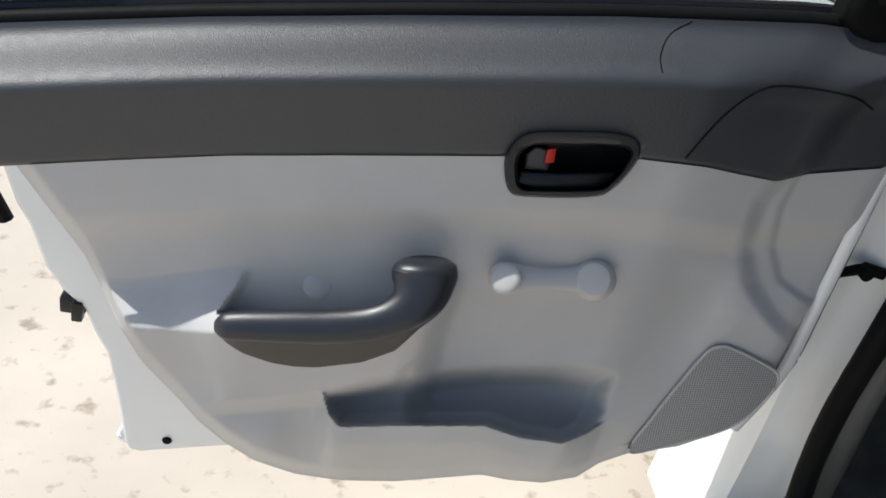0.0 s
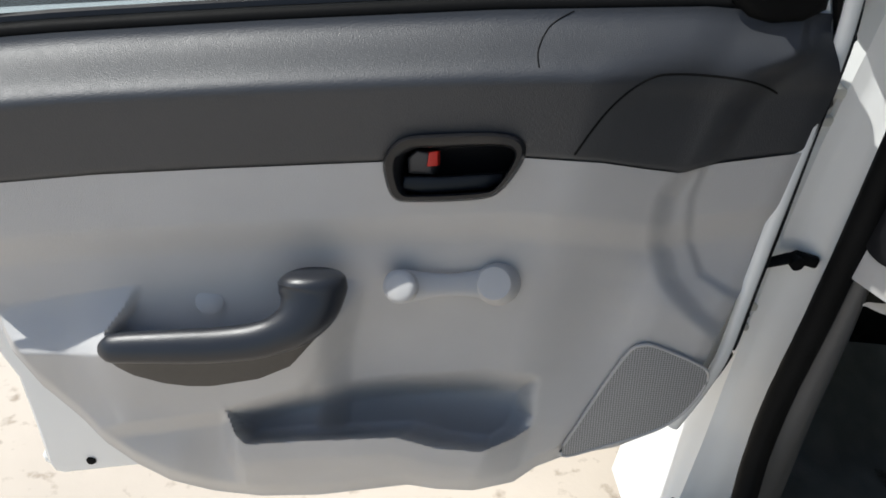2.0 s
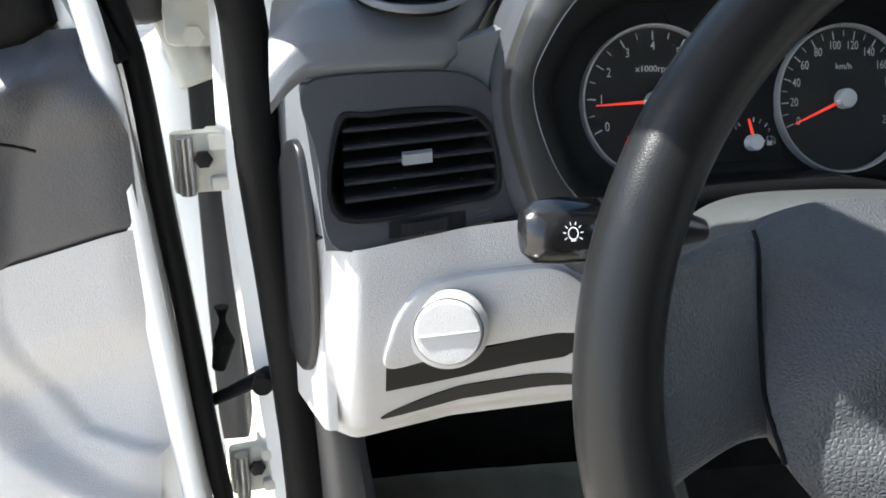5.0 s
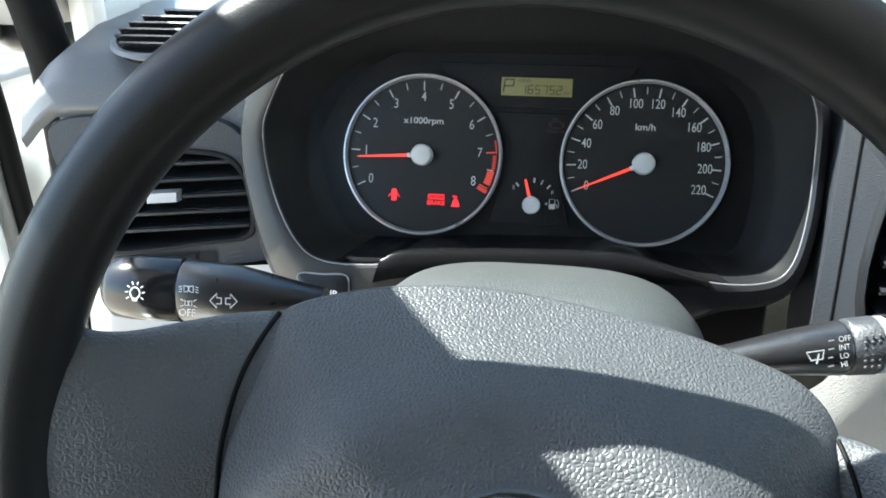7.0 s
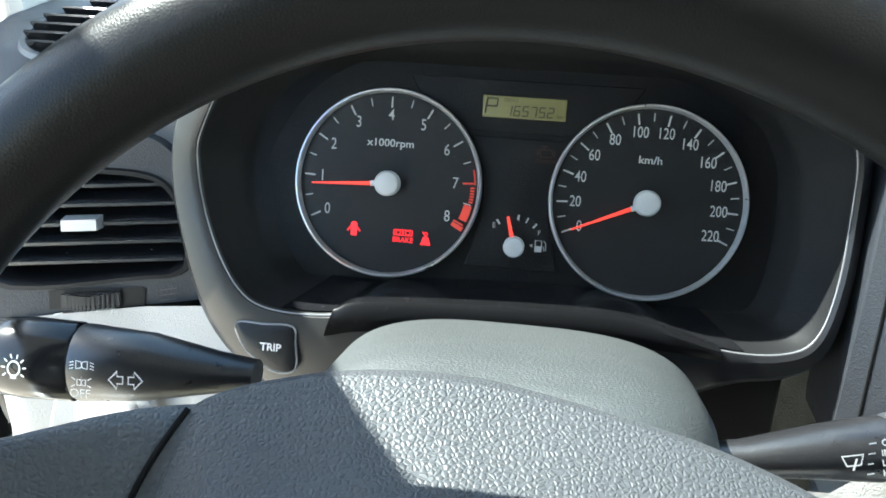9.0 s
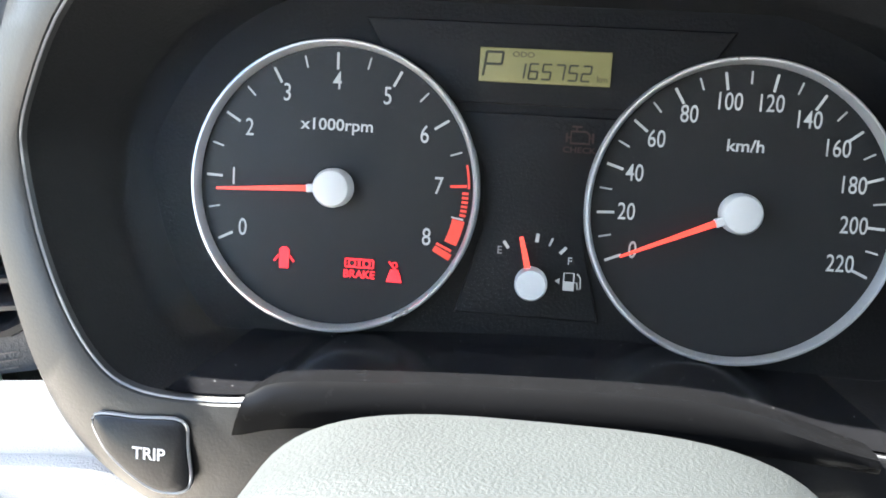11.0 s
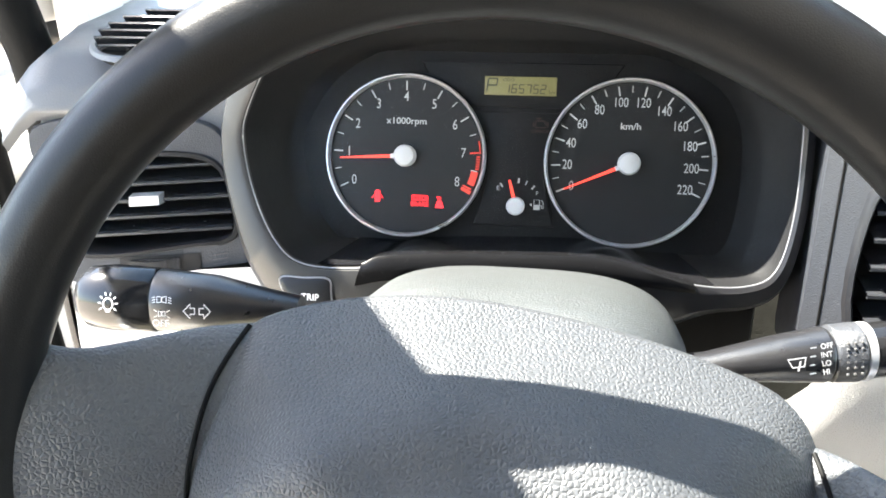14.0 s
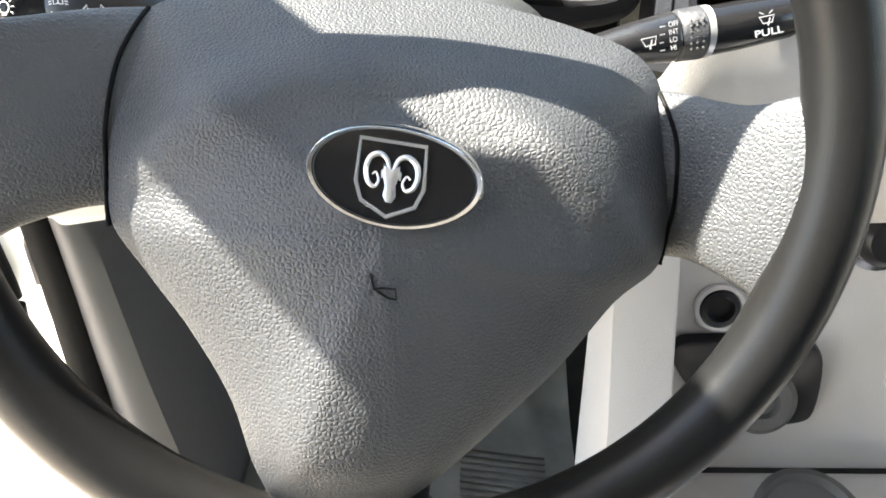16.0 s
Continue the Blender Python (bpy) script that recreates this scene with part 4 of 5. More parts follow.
    # lower light panel, left and right of the column
    def lower(u, v, x0=-.292, x1=.48):
        x = x0 + u * (x1 - x0)
        top = .902 + .10 * (x + .28) if x < -.15 else .915 - .03 * float(sstep((x + .15) / .08)) + .042 * float(sstep((x - .150) / .035))
        bot = min(.79, .738 + .05 * (x + .29))
        z = top + (bot - top) * v
        bulge = .014 * math.sin(math.pi * min(1, v * 1.05)) + .004 - .012 * float(sstep((v - .8) / .2)) * 2
        edge = .02 * float(sstep((-.262 - x) / .03)) ** 2
        base = -.043 + .22 * (min(x, -.20) + .279) + .02 * max(0, x + .20) if x < .05 else -.09
        return Vector((x, base - bulge + edge + .02 * v - .004, z))
    p("lower_panel", surf(lambda u, v: lower(u, v, -.292, -.056 + .030 * v * v), 50, 40), M_LIGHT, "light grey lower dash panel")
    p("lower_panel", surf(lambda u, v: lower(u, v, .115, .48), 40, 40), M_LIGHT, "light grey lower dash panel")
    # solid black box added where it is dark beside the column
    p("column_filler", box(Matrix.Translation((.055, .030, .84)), (.19, .10, .16), .01), M_RUBBER, "black box added to fill the dark gap round the column")
    p("panel_edge", surf(lambda u, v: lower(1, v, -.292, -.056 + .030 * v * v) + Vector((.002 * u, .05 * u, 0)), 4, 20), M_LIGHT)

    def low_y(x, z):
        top, bot = .902 + .10 * (x + .28), .738 + .05 * (x + .29)
        v = (z - top) / (bot - top)
        return lower((x + .292) / .772, v - .07)
    def low_prism(poly, w0, w1, bevel=.002):
        bm = bmesh.new()
        lo = [bm.verts.new(low_y(x, z) + Vector((0, -w0, 0))) for x, z in poly]
        hi = [bm.verts.new(low_y(x, z) + Vector((0, -w1, 0))) for x, z in poly]
        n = len(poly)
        top = bm.faces.new(hi)
        for i in range(n):
            bm.faces.new((lo[i], lo[(i + 1) % n], hi[(i + 1) % n], hi[i]))
        bmesh.ops.recalc_face_normals(bm, faces=bm.faces)
        if bevel:
            bmesh.ops.bevel(bm, geom=list(top.edges), offset=bevel, segments=2, affect="EDGES", profile=0.5)
        bmesh.ops.triangulate(bm, faces=[f for f in bm.faces if len(f.verts) > 4])
        return bm
    lid = smooth_poly([(-.254, .812), (-.252, .836), (-.243, .855), (-.225, .866), (-.19, .870), (-.145, .872), (-.122, .866), (-.112, .852), (-.112, .836), (-.122, .828), (-.17, .820), (-.22, .813)], 60)
    lid_ob = p("storage_lid", low_prism([(q.x, q.y) for q in lid], -.002, .007, .003), M_LIGHT, "light grey storage lid with a round turn knob")
    # flat black sheets paint in the shade of the open tray and slot
    p("tray_shade", low_prism([(-.254, .810), (-.254, .790), (-.221, .790), (-.16, .797), (-.130, .803), (-.114, .818), (-.112, .834), (-.17, .816), (-.22, .810)], -.002, .0012, 0), M_BLACK, "flat black sheet for the shade in the tray under the lid")
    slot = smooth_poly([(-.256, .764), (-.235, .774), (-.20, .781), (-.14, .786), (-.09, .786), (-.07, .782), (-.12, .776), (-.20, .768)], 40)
    p("slot_shade", low_prism([(q.x, q.y) for q in slot], -.002, .0012, 0), M_BLACK)
    kc = low_y(-.214, .836) + Vector((0, -.006, 0))
    knob = p("turn_knob", lathe([(.0265, 0), (.0265, .006), (.0225, .010), (.0222, .007), (.0215, .007), (.0215, .012), (.020, .014), (0, .0145)], frame_at(kc, 8, -8)), M_LIGHT, parent=lid_ob)
    p("knob_ridge", box(frame_at(kc, 8, -8) @ Matrix.Translation((0, 0, .0145)) @ Matrix.Rotation(.12, 4, "Z"), (.038, .0016, .002), .0005), M_LIGHT2, parent=knob)

    # instrument hood: glossy well, grey bezel, dark cowl
    li = [(.146, .0), (.142, .025), (.125, .048), (.08, .068), (.03, .078), (-.03, .078), (-.085, .070), (-.125, .048), (-.147, .015), (-.151, -.006), (-.144, -.035),
          (-.131, -.060), (-.115, -.071), (-.084, -.0715), (-.066, -.066), (0, -.062), (.056, -.062), (.098, -.071), (.126, -.070), (.139, -.060), (.145, -.033)]
    lo = [(.168, .0), (.164, .035), (.144, .066), (.092, .092), (.03, .102), (-.03, .102), (-.092, .095), (-.14, .068), (-.163, .022), (-.168, -.01), (-.161, -.045),
          (-.149, -.078), (-.130, -.101), (-.10, -.116), (-.06, -.115), (0, -.11), (.06, -.11), (.108, -.112), (.138, -.104), (.156, -.085), (.166, -.045)]
    li, lo = ([(a * 1.07, b * 1.05 + .009) for a, b in q] for q in (li, lo))
    Li, Lo = smooth_poly(li, 120), smooth_poly(lo, 120)
    Lo = [a + (b - a) * (1 - .62 * float(sstep((a.x - .05) / .07))) for a, b in zip(Li, Lo)]      # the surround narrows on the passenger's side
    hood = lambda y: .018 * float(sstep((y + .01) / .09))
    mid = lambda k, w: [CL @ Vector((*(a + (b - a) * k), w + hood(a.y))) for a, b in zip(Li, Lo)]
    well = [[CL @ Vector((a.x * .85, min(.066, max(-.0525, a.y * .84)), -.0045)) for a in Li], [CL @ Vector((a.x * .985, a.y * .98, .024 + hood(a.y))) for a in Li], mid(0, .032)]
    p("cluster_well", loops(well), M_CLUSTER, "matt black well round the dials")
    floor_k = [k for k in range(120) if Li[k].y < -.044 and -.12 < Li[k].x < .118]
    p("well_floor", loops([[row[k] + Vector((0, -.0006, .0008)) for k in floor_k] for row in well], False), M_WELL, "glossy dusty black floor below the dials")
    rings = [mid(0, .032), mid(.06, .0355), mid(.25, .0365), mid(.8, .033), mid(1, .026), mid(1.02, -.005)]
    turn = list(range(60, 121)) + list(range(1, 61))
    near = [k % 120 for k in turn if Li[k % 120].x > .06]
    away = [k for k in range(120) if Li[k].x <= .06]
    away = [(away[0] - 1) % 120] + away + [(away[-1] + 1) % 120]
    p("cluster_bezel", loops([[r[k] for k in away] for r in rings], False), M_BEZEL, "metallic grey cluster surround")
    # the same surround; shade at its passenger end is put into a black colour
    p("cluster_bezel", loops([[r[k] for k in near] for r in rings], False), M_BLACK, "end of the cluster surround, blackened for its shade")
    p("bezel_line", tube(mid(.03, .0345), .00045, 6, closed=True), M_TRIMLINE, "thin bright edge line")
    low = [k for k in range(120) if Li[k].y < -.044 and -.089 < Li[k].x < .107]
    lip = [[CL @ Vector((*(Li[k] + (Lo[k] - Li[k]) * f), w)) for k in low] for f, w in ((-.06, .027), (-.04, .0375), (.02, .0395), (.14, .0395), (.25, .0375), (.27, .030))]
    p("cluster_lip", loops(lip, False), M_LIP, "gloss black lip below the dials")
    p("cowl", loops([[CL @ Vector((*(b * 1.0), .025 + hood(a.y))) for a, b in zip(Li, Lo)], [CL @ Vector((b.x * 1.03, b.y * 1.06 + .004, .004 + .6 * hood(a.y))) for a, b in zip(Li, Lo)], [CL @ Vector((b.x * 1.06, b.y * 1.02 + .002, -.045)) for b in Lo],
                     [CL @ Vector((b.x * 1.12, b.y * .8, -.12)) for b in Lo]]), M_DASH2, "charcoal hood over the instruments")
    tp = smooth_poly([(-.1245, -.0795), (-.11, -.079), (-.095, -.079), (-.093, -.088), (-.0925, -.101), (-.103, -.103), (-.114, -.097), (-.122, -.089)], 36)
    trip = p("trip_button", prism([(q.x - .0122, q.y + .0044) for q in tp], CL, .028, .0385, .002), M_BLACK, "black TRIP push button")
    p("button_edge", tube([CL @ Vector((q.x - .0122, q.y + .0044, .0372)) for q in tp], .0006, 6, closed=True), M_TRIMLINE, "thin bright edge", trip)
    text("trip_print", "TRIP", inv @ CL @ Matrix.Translation((-.1177, -.0861, .0388)), .0056, M_ICON, trip, bold=.00012)

    # right vent and centre panel
    def right_face(x, z, out=0.0):
        return Vector((x, -.075 - out + .22 * (z - .92) + .6 * max(0.0, .192 - x), z))
    cpan = [(.168, 1.03), (.165, .96), (.160, .885), (.20, .885), (.42, .90), (.44, .97), (.42, 1.03), (.30, 1.035)]
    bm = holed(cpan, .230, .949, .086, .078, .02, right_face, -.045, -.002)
    p("centre_panel", bm, M_CENTRE_SHADED, "dark grey centre vent surround, base darkened for shade", smooth=False)
    for a, b in ((.176, .170),):
        p("panel_seam", tube([right_face(a + (b - a) * k / 8, 1.02 - .125 * k / 8, -.0018) for k in range(9)], .0007, 6), M_RUBBER)
    vent_unit(.230, .949, .082, .074, .02, .010, right_face, "centre air vent with horizontal slats")
    return dash


M_SLAT = material("black_vent_slat", (0.024, 0.025, 0.028), 0.24, specular=0.8, vary=0.1, stain_scale=15)
# same plastic as the left vent panel; its shade is put into the base colour
M_CENTRE_SHADED = material("shade_darkened_centre_panel", (0.020, 0.022, 0.027), 0.5, vary=0.08, grain=0.3, grain_scale=1100, stain_scale=8)
M_DASH2 = material("dark_grey_vent_panel", (0.042, 0.045, 0.052), 0.5, vary=0.08, grain=0.3, grain_scale=1100, stain_scale=8)
dashboard()


# ---- instruments ----
def instrument_cluster():
    cl = thing("instrument_cluster", "black instrument cluster with two silver-ringed dials and lit warning lamps", "instruments", at=CL)
    I = Matrix()

    def p(name, bm, mat, label="", parent=cl, smooth=True):
        return part(name, bm, mat, parent, label, smooth)

    face = smooth_poly([(.135, 0), (.13, .03), (.11, .055), (.05, .068), (-.05, .068), (-.11, .055), (-.132, .03), (-.138, 0), (-.132, -.035), (-.12, -.052), (0, -.0535), (.12, -.052), (.132, -.035)], 72)
    p("backplate", prism([(q.x * 1.12, q.y * 1.12) for q in face], I, -.012, -.004, .001), M_CLUSTER, "matt black faceplate")
    # raised panels between the dials
    p("lcd_panel", prism([(-.046, .033), (.044, .033), (.062, .060), (-.062, .060)], I, -.004, -.0025, .0006), M_CLUSTER)
    p("fuel_panel", prism([(-.026, -.040), (.024, -.040), (.0165, -.01), (.0175, .012), (.030, .030), (-.030, .030), (-.0185, .012), (-.0175, -.01)], I, -.004, -.0022, .0006), M_CLUSTER)

    def dial(cx, cy, R, start, step, count, marks, size, rnum, squeeze, title, ty, tsize, needle, label):
        D = Matrix.Translation((cx, cy, 0))
        d = p("dial", lathe([(R - .001, -.004), (R - .001, -.001), (0, -.0009)], D, 72), M_FACE, label)
        p("dial_ring", lathe([(R + .0010, -.004), (R + .0010, .0028), (R + .0005, .0038), (R - .0002, .0039), (R - .0007, .0032), (R - .0013, -.0008)], D, 96, False), M_SILVER, "silver dial ring", d)
        rt = R - .0034
        for k in range(count * 2 - 1):
            a = radians(start - step * k / 2)
            major = k % 2 == 0
            ln, wd = (.0058, .0009) if major else (.0042, .0006)
            c, s = math.cos(a), math.sin(a)
            red = title.startswith("x") and k in (14, 16)
            p("tick", strip([(cx + (rt - ln) * c, cy + (rt - ln) * s), (cx + rt * c, cy + rt * s)], I, wd, -.0004), M_REDPRINT if red else M_PRINT, parent=d, smooth=False)
        for k, body in enumerate(marks):
            a = radians(start - step * k)
            text("numeral", body, Matrix.Translation((cx + rnum * math.cos(a), cy + rnum * math.sin(a), -.0004)), size, M_PRINT, d, squeeze=squeeze, bold=.00002)
        text("unit_print", title, Matrix.Translation((cx, cy + ty, -.0004)), tsize, M_PRINT, d, squeeze=1.1, bold=.00008)
        # needle and hub
        a = radians(needle)
        c, s = math.cos(a), math.sin(a)
        N = D @ Matrix.Rotation(a, 4, "Z")
        tip = R - .0085
        p("needle", prism([(.006, -.0011), (tip, -.0004), (tip, .0004), (.006, .0011)], N, .003, .0038), M_NEEDLE, "red pointer", d)
        hub = p("needle_hub", joined([lathe([(.0068, -.001), (.0068, .004), (.0060, .0058), (.0046, .0064), (0, .0066)], D, 40), prism([(.004, -.0014), (.0088, -.0014), (.0088, .0014), (.004, .0014)], N, .002, .0050, .0003)]), M_HUB, "white hub cap", d)
        return d

    tach = dial(-.0700, .001, .0497, 206.4, 28.9, 9, [str(k) for k in range(9)], .0086, .0365, .78, "x1000rpm", .0215, .0056, 183.5, "black tachometer face with white numerals")
    spd = dial(.0672, .001, .0500, 203.7, 20.65, 12, [str(20 * k) for k in range(12)], .0082, .0368, .74, "km/h", .0221, .0056, 203.7, "black speedometer face with white numerals")
    # red zone of the tachometer
    arc = lambda r, a0, a1, n=14: [(-.0700 + r * math.cos(radians(a)), .001 + r * math.sin(radians(a))) for a in np.linspace(a0, a1, n)]
    p("red_zone", strip(arc(.0448, -11, -22), I, .0044, -.0003), M_REDPRINT, "red rev limit band", tach, smooth=False)
    p("red_zone", strip(arc(.0438, -26, -29), I, .0066, -.0003), M_REDPRINT, "", tach, smooth=False)
    for k in range(6):
        p("red_dash", strip(arc(.0458, 1.5 - k * 1.9, .4 - k * 1.9, 3), I, .0022, -.0003), M_REDPRINT, "", tach, smooth=False)
    p("red_dash", strip(arc(.0470, 13, 3), I, .0007, -.0003), M_REDPRINT, "", tach, smooth=False)

    # fuel gauge
    fx, fy = .0002, -.0275
    fg = p("fuel_gauge", lathe([(.0056, -.003), (.0056, .0035), (.005, .005), (0, .0054)], Matrix.Translation((fx, fy, 0)), 32), M_HUB, "small fuel gauge with white hub")
    a = radians(105)
    N = Matrix.Translation((fx, fy, 0)) @ Matrix.Rotation(a, 4, "Z")
    p("needle", prism([(.004, -.0011), (.0165, -.0007), (.0165, .0007), (.004, .0011)], N, .0015, .0022), M_NEEDLE, "red pointer", fg)
    for ang, wd in ((126.5, .0011), (85.5, .0012), (67.5, .0007), (49, .0011)):
        c, s = math.cos(radians(ang)), math.sin(radians(ang))
        p("tick", strip([(fx + .0142 * c, fy + .0142 * s), (fx + .0172 * c, fy + .0172 * s)], I, wd, -.0018), M_PRINT, "", fg, smooth=False)
    text("fuel_print", "E", Matrix.Translation((fx - .0115, fy + .0105, -.0018)), .0038, M_PRINT, fg)
    text("fuel_print", "F", Matrix.Translation((fx + .0128, fy + .0082, -.0018)), .0038, M_PRINT, fg)
    p("pump_icon", joined([strip([(fx + .0112, fy - .0018), (fx + .0112, fy + .0042), (fx + .0146, fy + .0042), (fx + .0146, fy - .0018)], I, .0005, -.0018, closed=True),
                           prism([(fx + .0112, fy - .0018), (fx + .0146, fy - .0018), (fx + .0146, fy + .0012), (fx + .0112, fy + .0012)], I, -.0022, -.0018),
                           strip([(fx + .0146, fy + .001), (fx + .0158, fy + .001), (fx + .0160, fy - .0012), (fx + .0170, fy - .0010), (fx + .0168, fy + .0028), (fx + .0156, fy + .0042)], I, .0004, -.0018),
                           prism([(fx + .0082, fy + .0012), (fx + .0098, fy + .0022), (fx + .0098, fy + .0002)], I, -.0022, -.0018)]), M_PRINT, "white fuel pump symbol", fg, smooth=False)

    # odometer window
    lcd = p("odometer", prism([(-.0222, .0402), (.0218, .0402), (.0218, .0515), (-.0222, .0515)], I, -.003, -.0012, .0004), M_LCD, "yellow-green odometer display")
    seg = lambda a, b, w: strip([a, b], I, w, -.0010)

    def digit(ch, x, y, w, h, t):
        on = {"0": "abcdef", "1": "bc", "2": "abged", "5": "afgcd", "6": "afgedc", "7": "abc", "P": "abfge"}[ch]
        P = {"a": ((0, h), (w, h)), "b": ((w, h), (w, h / 2)), "c": ((w, h / 2), (w, 0)), "d": ((0, 0), (w, 0)), "e": ((0, 0), (0, h / 2)), "f": ((0, h / 2), (0, h)), "g": ((0, h / 2), (w, h / 2))}
        sl = .12
        return [seg(*[(x + a + sl * b, y + b) for a, b in P[k]], t) for k in on]
    bms = digit("P", -.0208, .0420, .0056, .0080, .0008)
    for k, ch in enumerate("165752"):
        bms += digit(ch, -.0100 + k * .0044, .0416, .0028, .0050, .0006)
    p("display_digits", joined(bms), M_LCDINK, "black segment digits", lcd, smooth=False)
    text("display_print", "ODO", Matrix.Translation((-.0075, .0494, -.0010)), .0026, M_LCDINK, lcd, squeeze=1.2)
    text("display_print", "km", Matrix.Translation((.0190, .0424, -.0010)), .0030, M_LCDINK, lcd)

    lens = surf(lambda u, v: Vector((face[int(round(u * 72)) % 72].x * v * 1.03, face[int(round(u * 72)) % 72].y * v * 1.03, .009 + .004 * (1 - v * v))), 72, 10, closed_u=True)
    bmesh.ops.remove_doubles(lens, verts=lens.verts, dist=1e-6)
    lens = p("cluster_lens", lens, M_LENS, "clear plastic lens")
    lens.visible_shadow = False

    # warning lamps
    ex, ey = .0132, .0232
    eng = p("engine_lamp", joined([strip([(ex - .003, ey + .0018), (ex + .002, ey + .0018), (ex + .0032, ey + .0008), (ex + .0032, ey - .0022), (ex - .003, ey - .0022)], I, .0007, -.0016, closed=True),
                                   strip([(ex - .0044, ey + .0012), (ex - .0044, ey - .0018)], I, .0007, -.0016), strip([(ex - .0044, ey - .0003), (ex - .003, ey - .0003)], I, .0006, -.0016),
                                   strip([(ex + .0032, ey - .0003), (ex + .0044, ey - .0003)], I, .0006, -.0016), strip([(ex + .0044, ey + .0014), (ex + .0044, ey - .002)], I, .0007, -.0016),
                                   strip([(ex - .0012, ey + .0020), (ex - .0012, ey + .0034)], I, .0006, -.0016), strip([(ex - .0028, ey + .0034), (ex + .0006, ey + .0034)], I, .0007, -.0016)]), M_AMBER, "unlit amber engine warning lamp", smooth=False)
    text("lamp_print", "CHECK", Matrix.Translation((ex, ey - .0045, -.0016)), .0027, M_AMBER, eng, squeeze=1.25, bold=.00006)
    dx, dy = -.0872, -.0250
    p("door_lamp", joined([prism([(dx - .0016, dy - .0036), (dx + .0016, dy - .0036), (dx + .0018, dy + .003), (dx + .0008, dy + .0040), (dx - .0008, dy + .0040), (dx - .0018, dy + .003)], I, -.0006, -.0003),
                           strip([(dx - .0020, dy + .001), (dx - .0036, dy - .0012)], I, .0007, -.0003), strip([(dx + .0020, dy + .001), (dx + .0036, dy - .0012)], I, .0007, -.0003)]), M_WARN, "red open-door warning lamp", smooth=False)
    bx, by = -.0600, -.0270
    ring = lambda x, y, r: strip([(x + r * math.cos(a), y + r * math.sin(a)) for a in np.linspace(0, 2 * math.pi, 16, endpoint=False)], I, .0005, -.0003, closed=True)
    br = p("brake_lamp", joined([ring(bx - .0026, by + .0020, .0012), ring(bx + .0026, by + .0020, .0012), strip([(bx - .005, by + .0034), (bx + .005, by + .0034)], I, .0005, -.0003), strip([(bx - .005, by + .0006), (bx + .005, by + .0006)], I, .0005, -.0003),
                                 strip([(bx - .005, by + .0034), (bx - .005, by + .0006)], I, .0005, -.0003), strip([(bx + .005, by + .0034), (bx + .005, by + .0006)], I, .0005, -.0003), strip([(bx, by + .003), (bx, by + .001)], I, .0008, -.0003)]), M_WARN, "red brake warning lamp", smooth=False)
    text("lamp_print", "BRAKE", Matrix.Translation((bx, by - .0020, -.0003)), .0038, M_WARN, br, bold=.00008)
    sx, sy = -.0475, -.0272
    p("belt_lamp", joined([prism([(sx - .0028, sy - .0036), (sx + .0028, sy - .0036), (sx + .0014, sy + .0008), (sx - .0014, sy + .0008)], I, -.0006, -.0003), ring(sx, sy + .0024, .0009), strip([(sx - .002, sy + .0036), (sx + .0022, sy - .0014)], I, .0006, -.0003)]), M_WARN, "red seat belt warning lamp", smooth=False)
    return cl


instrument_cluster()


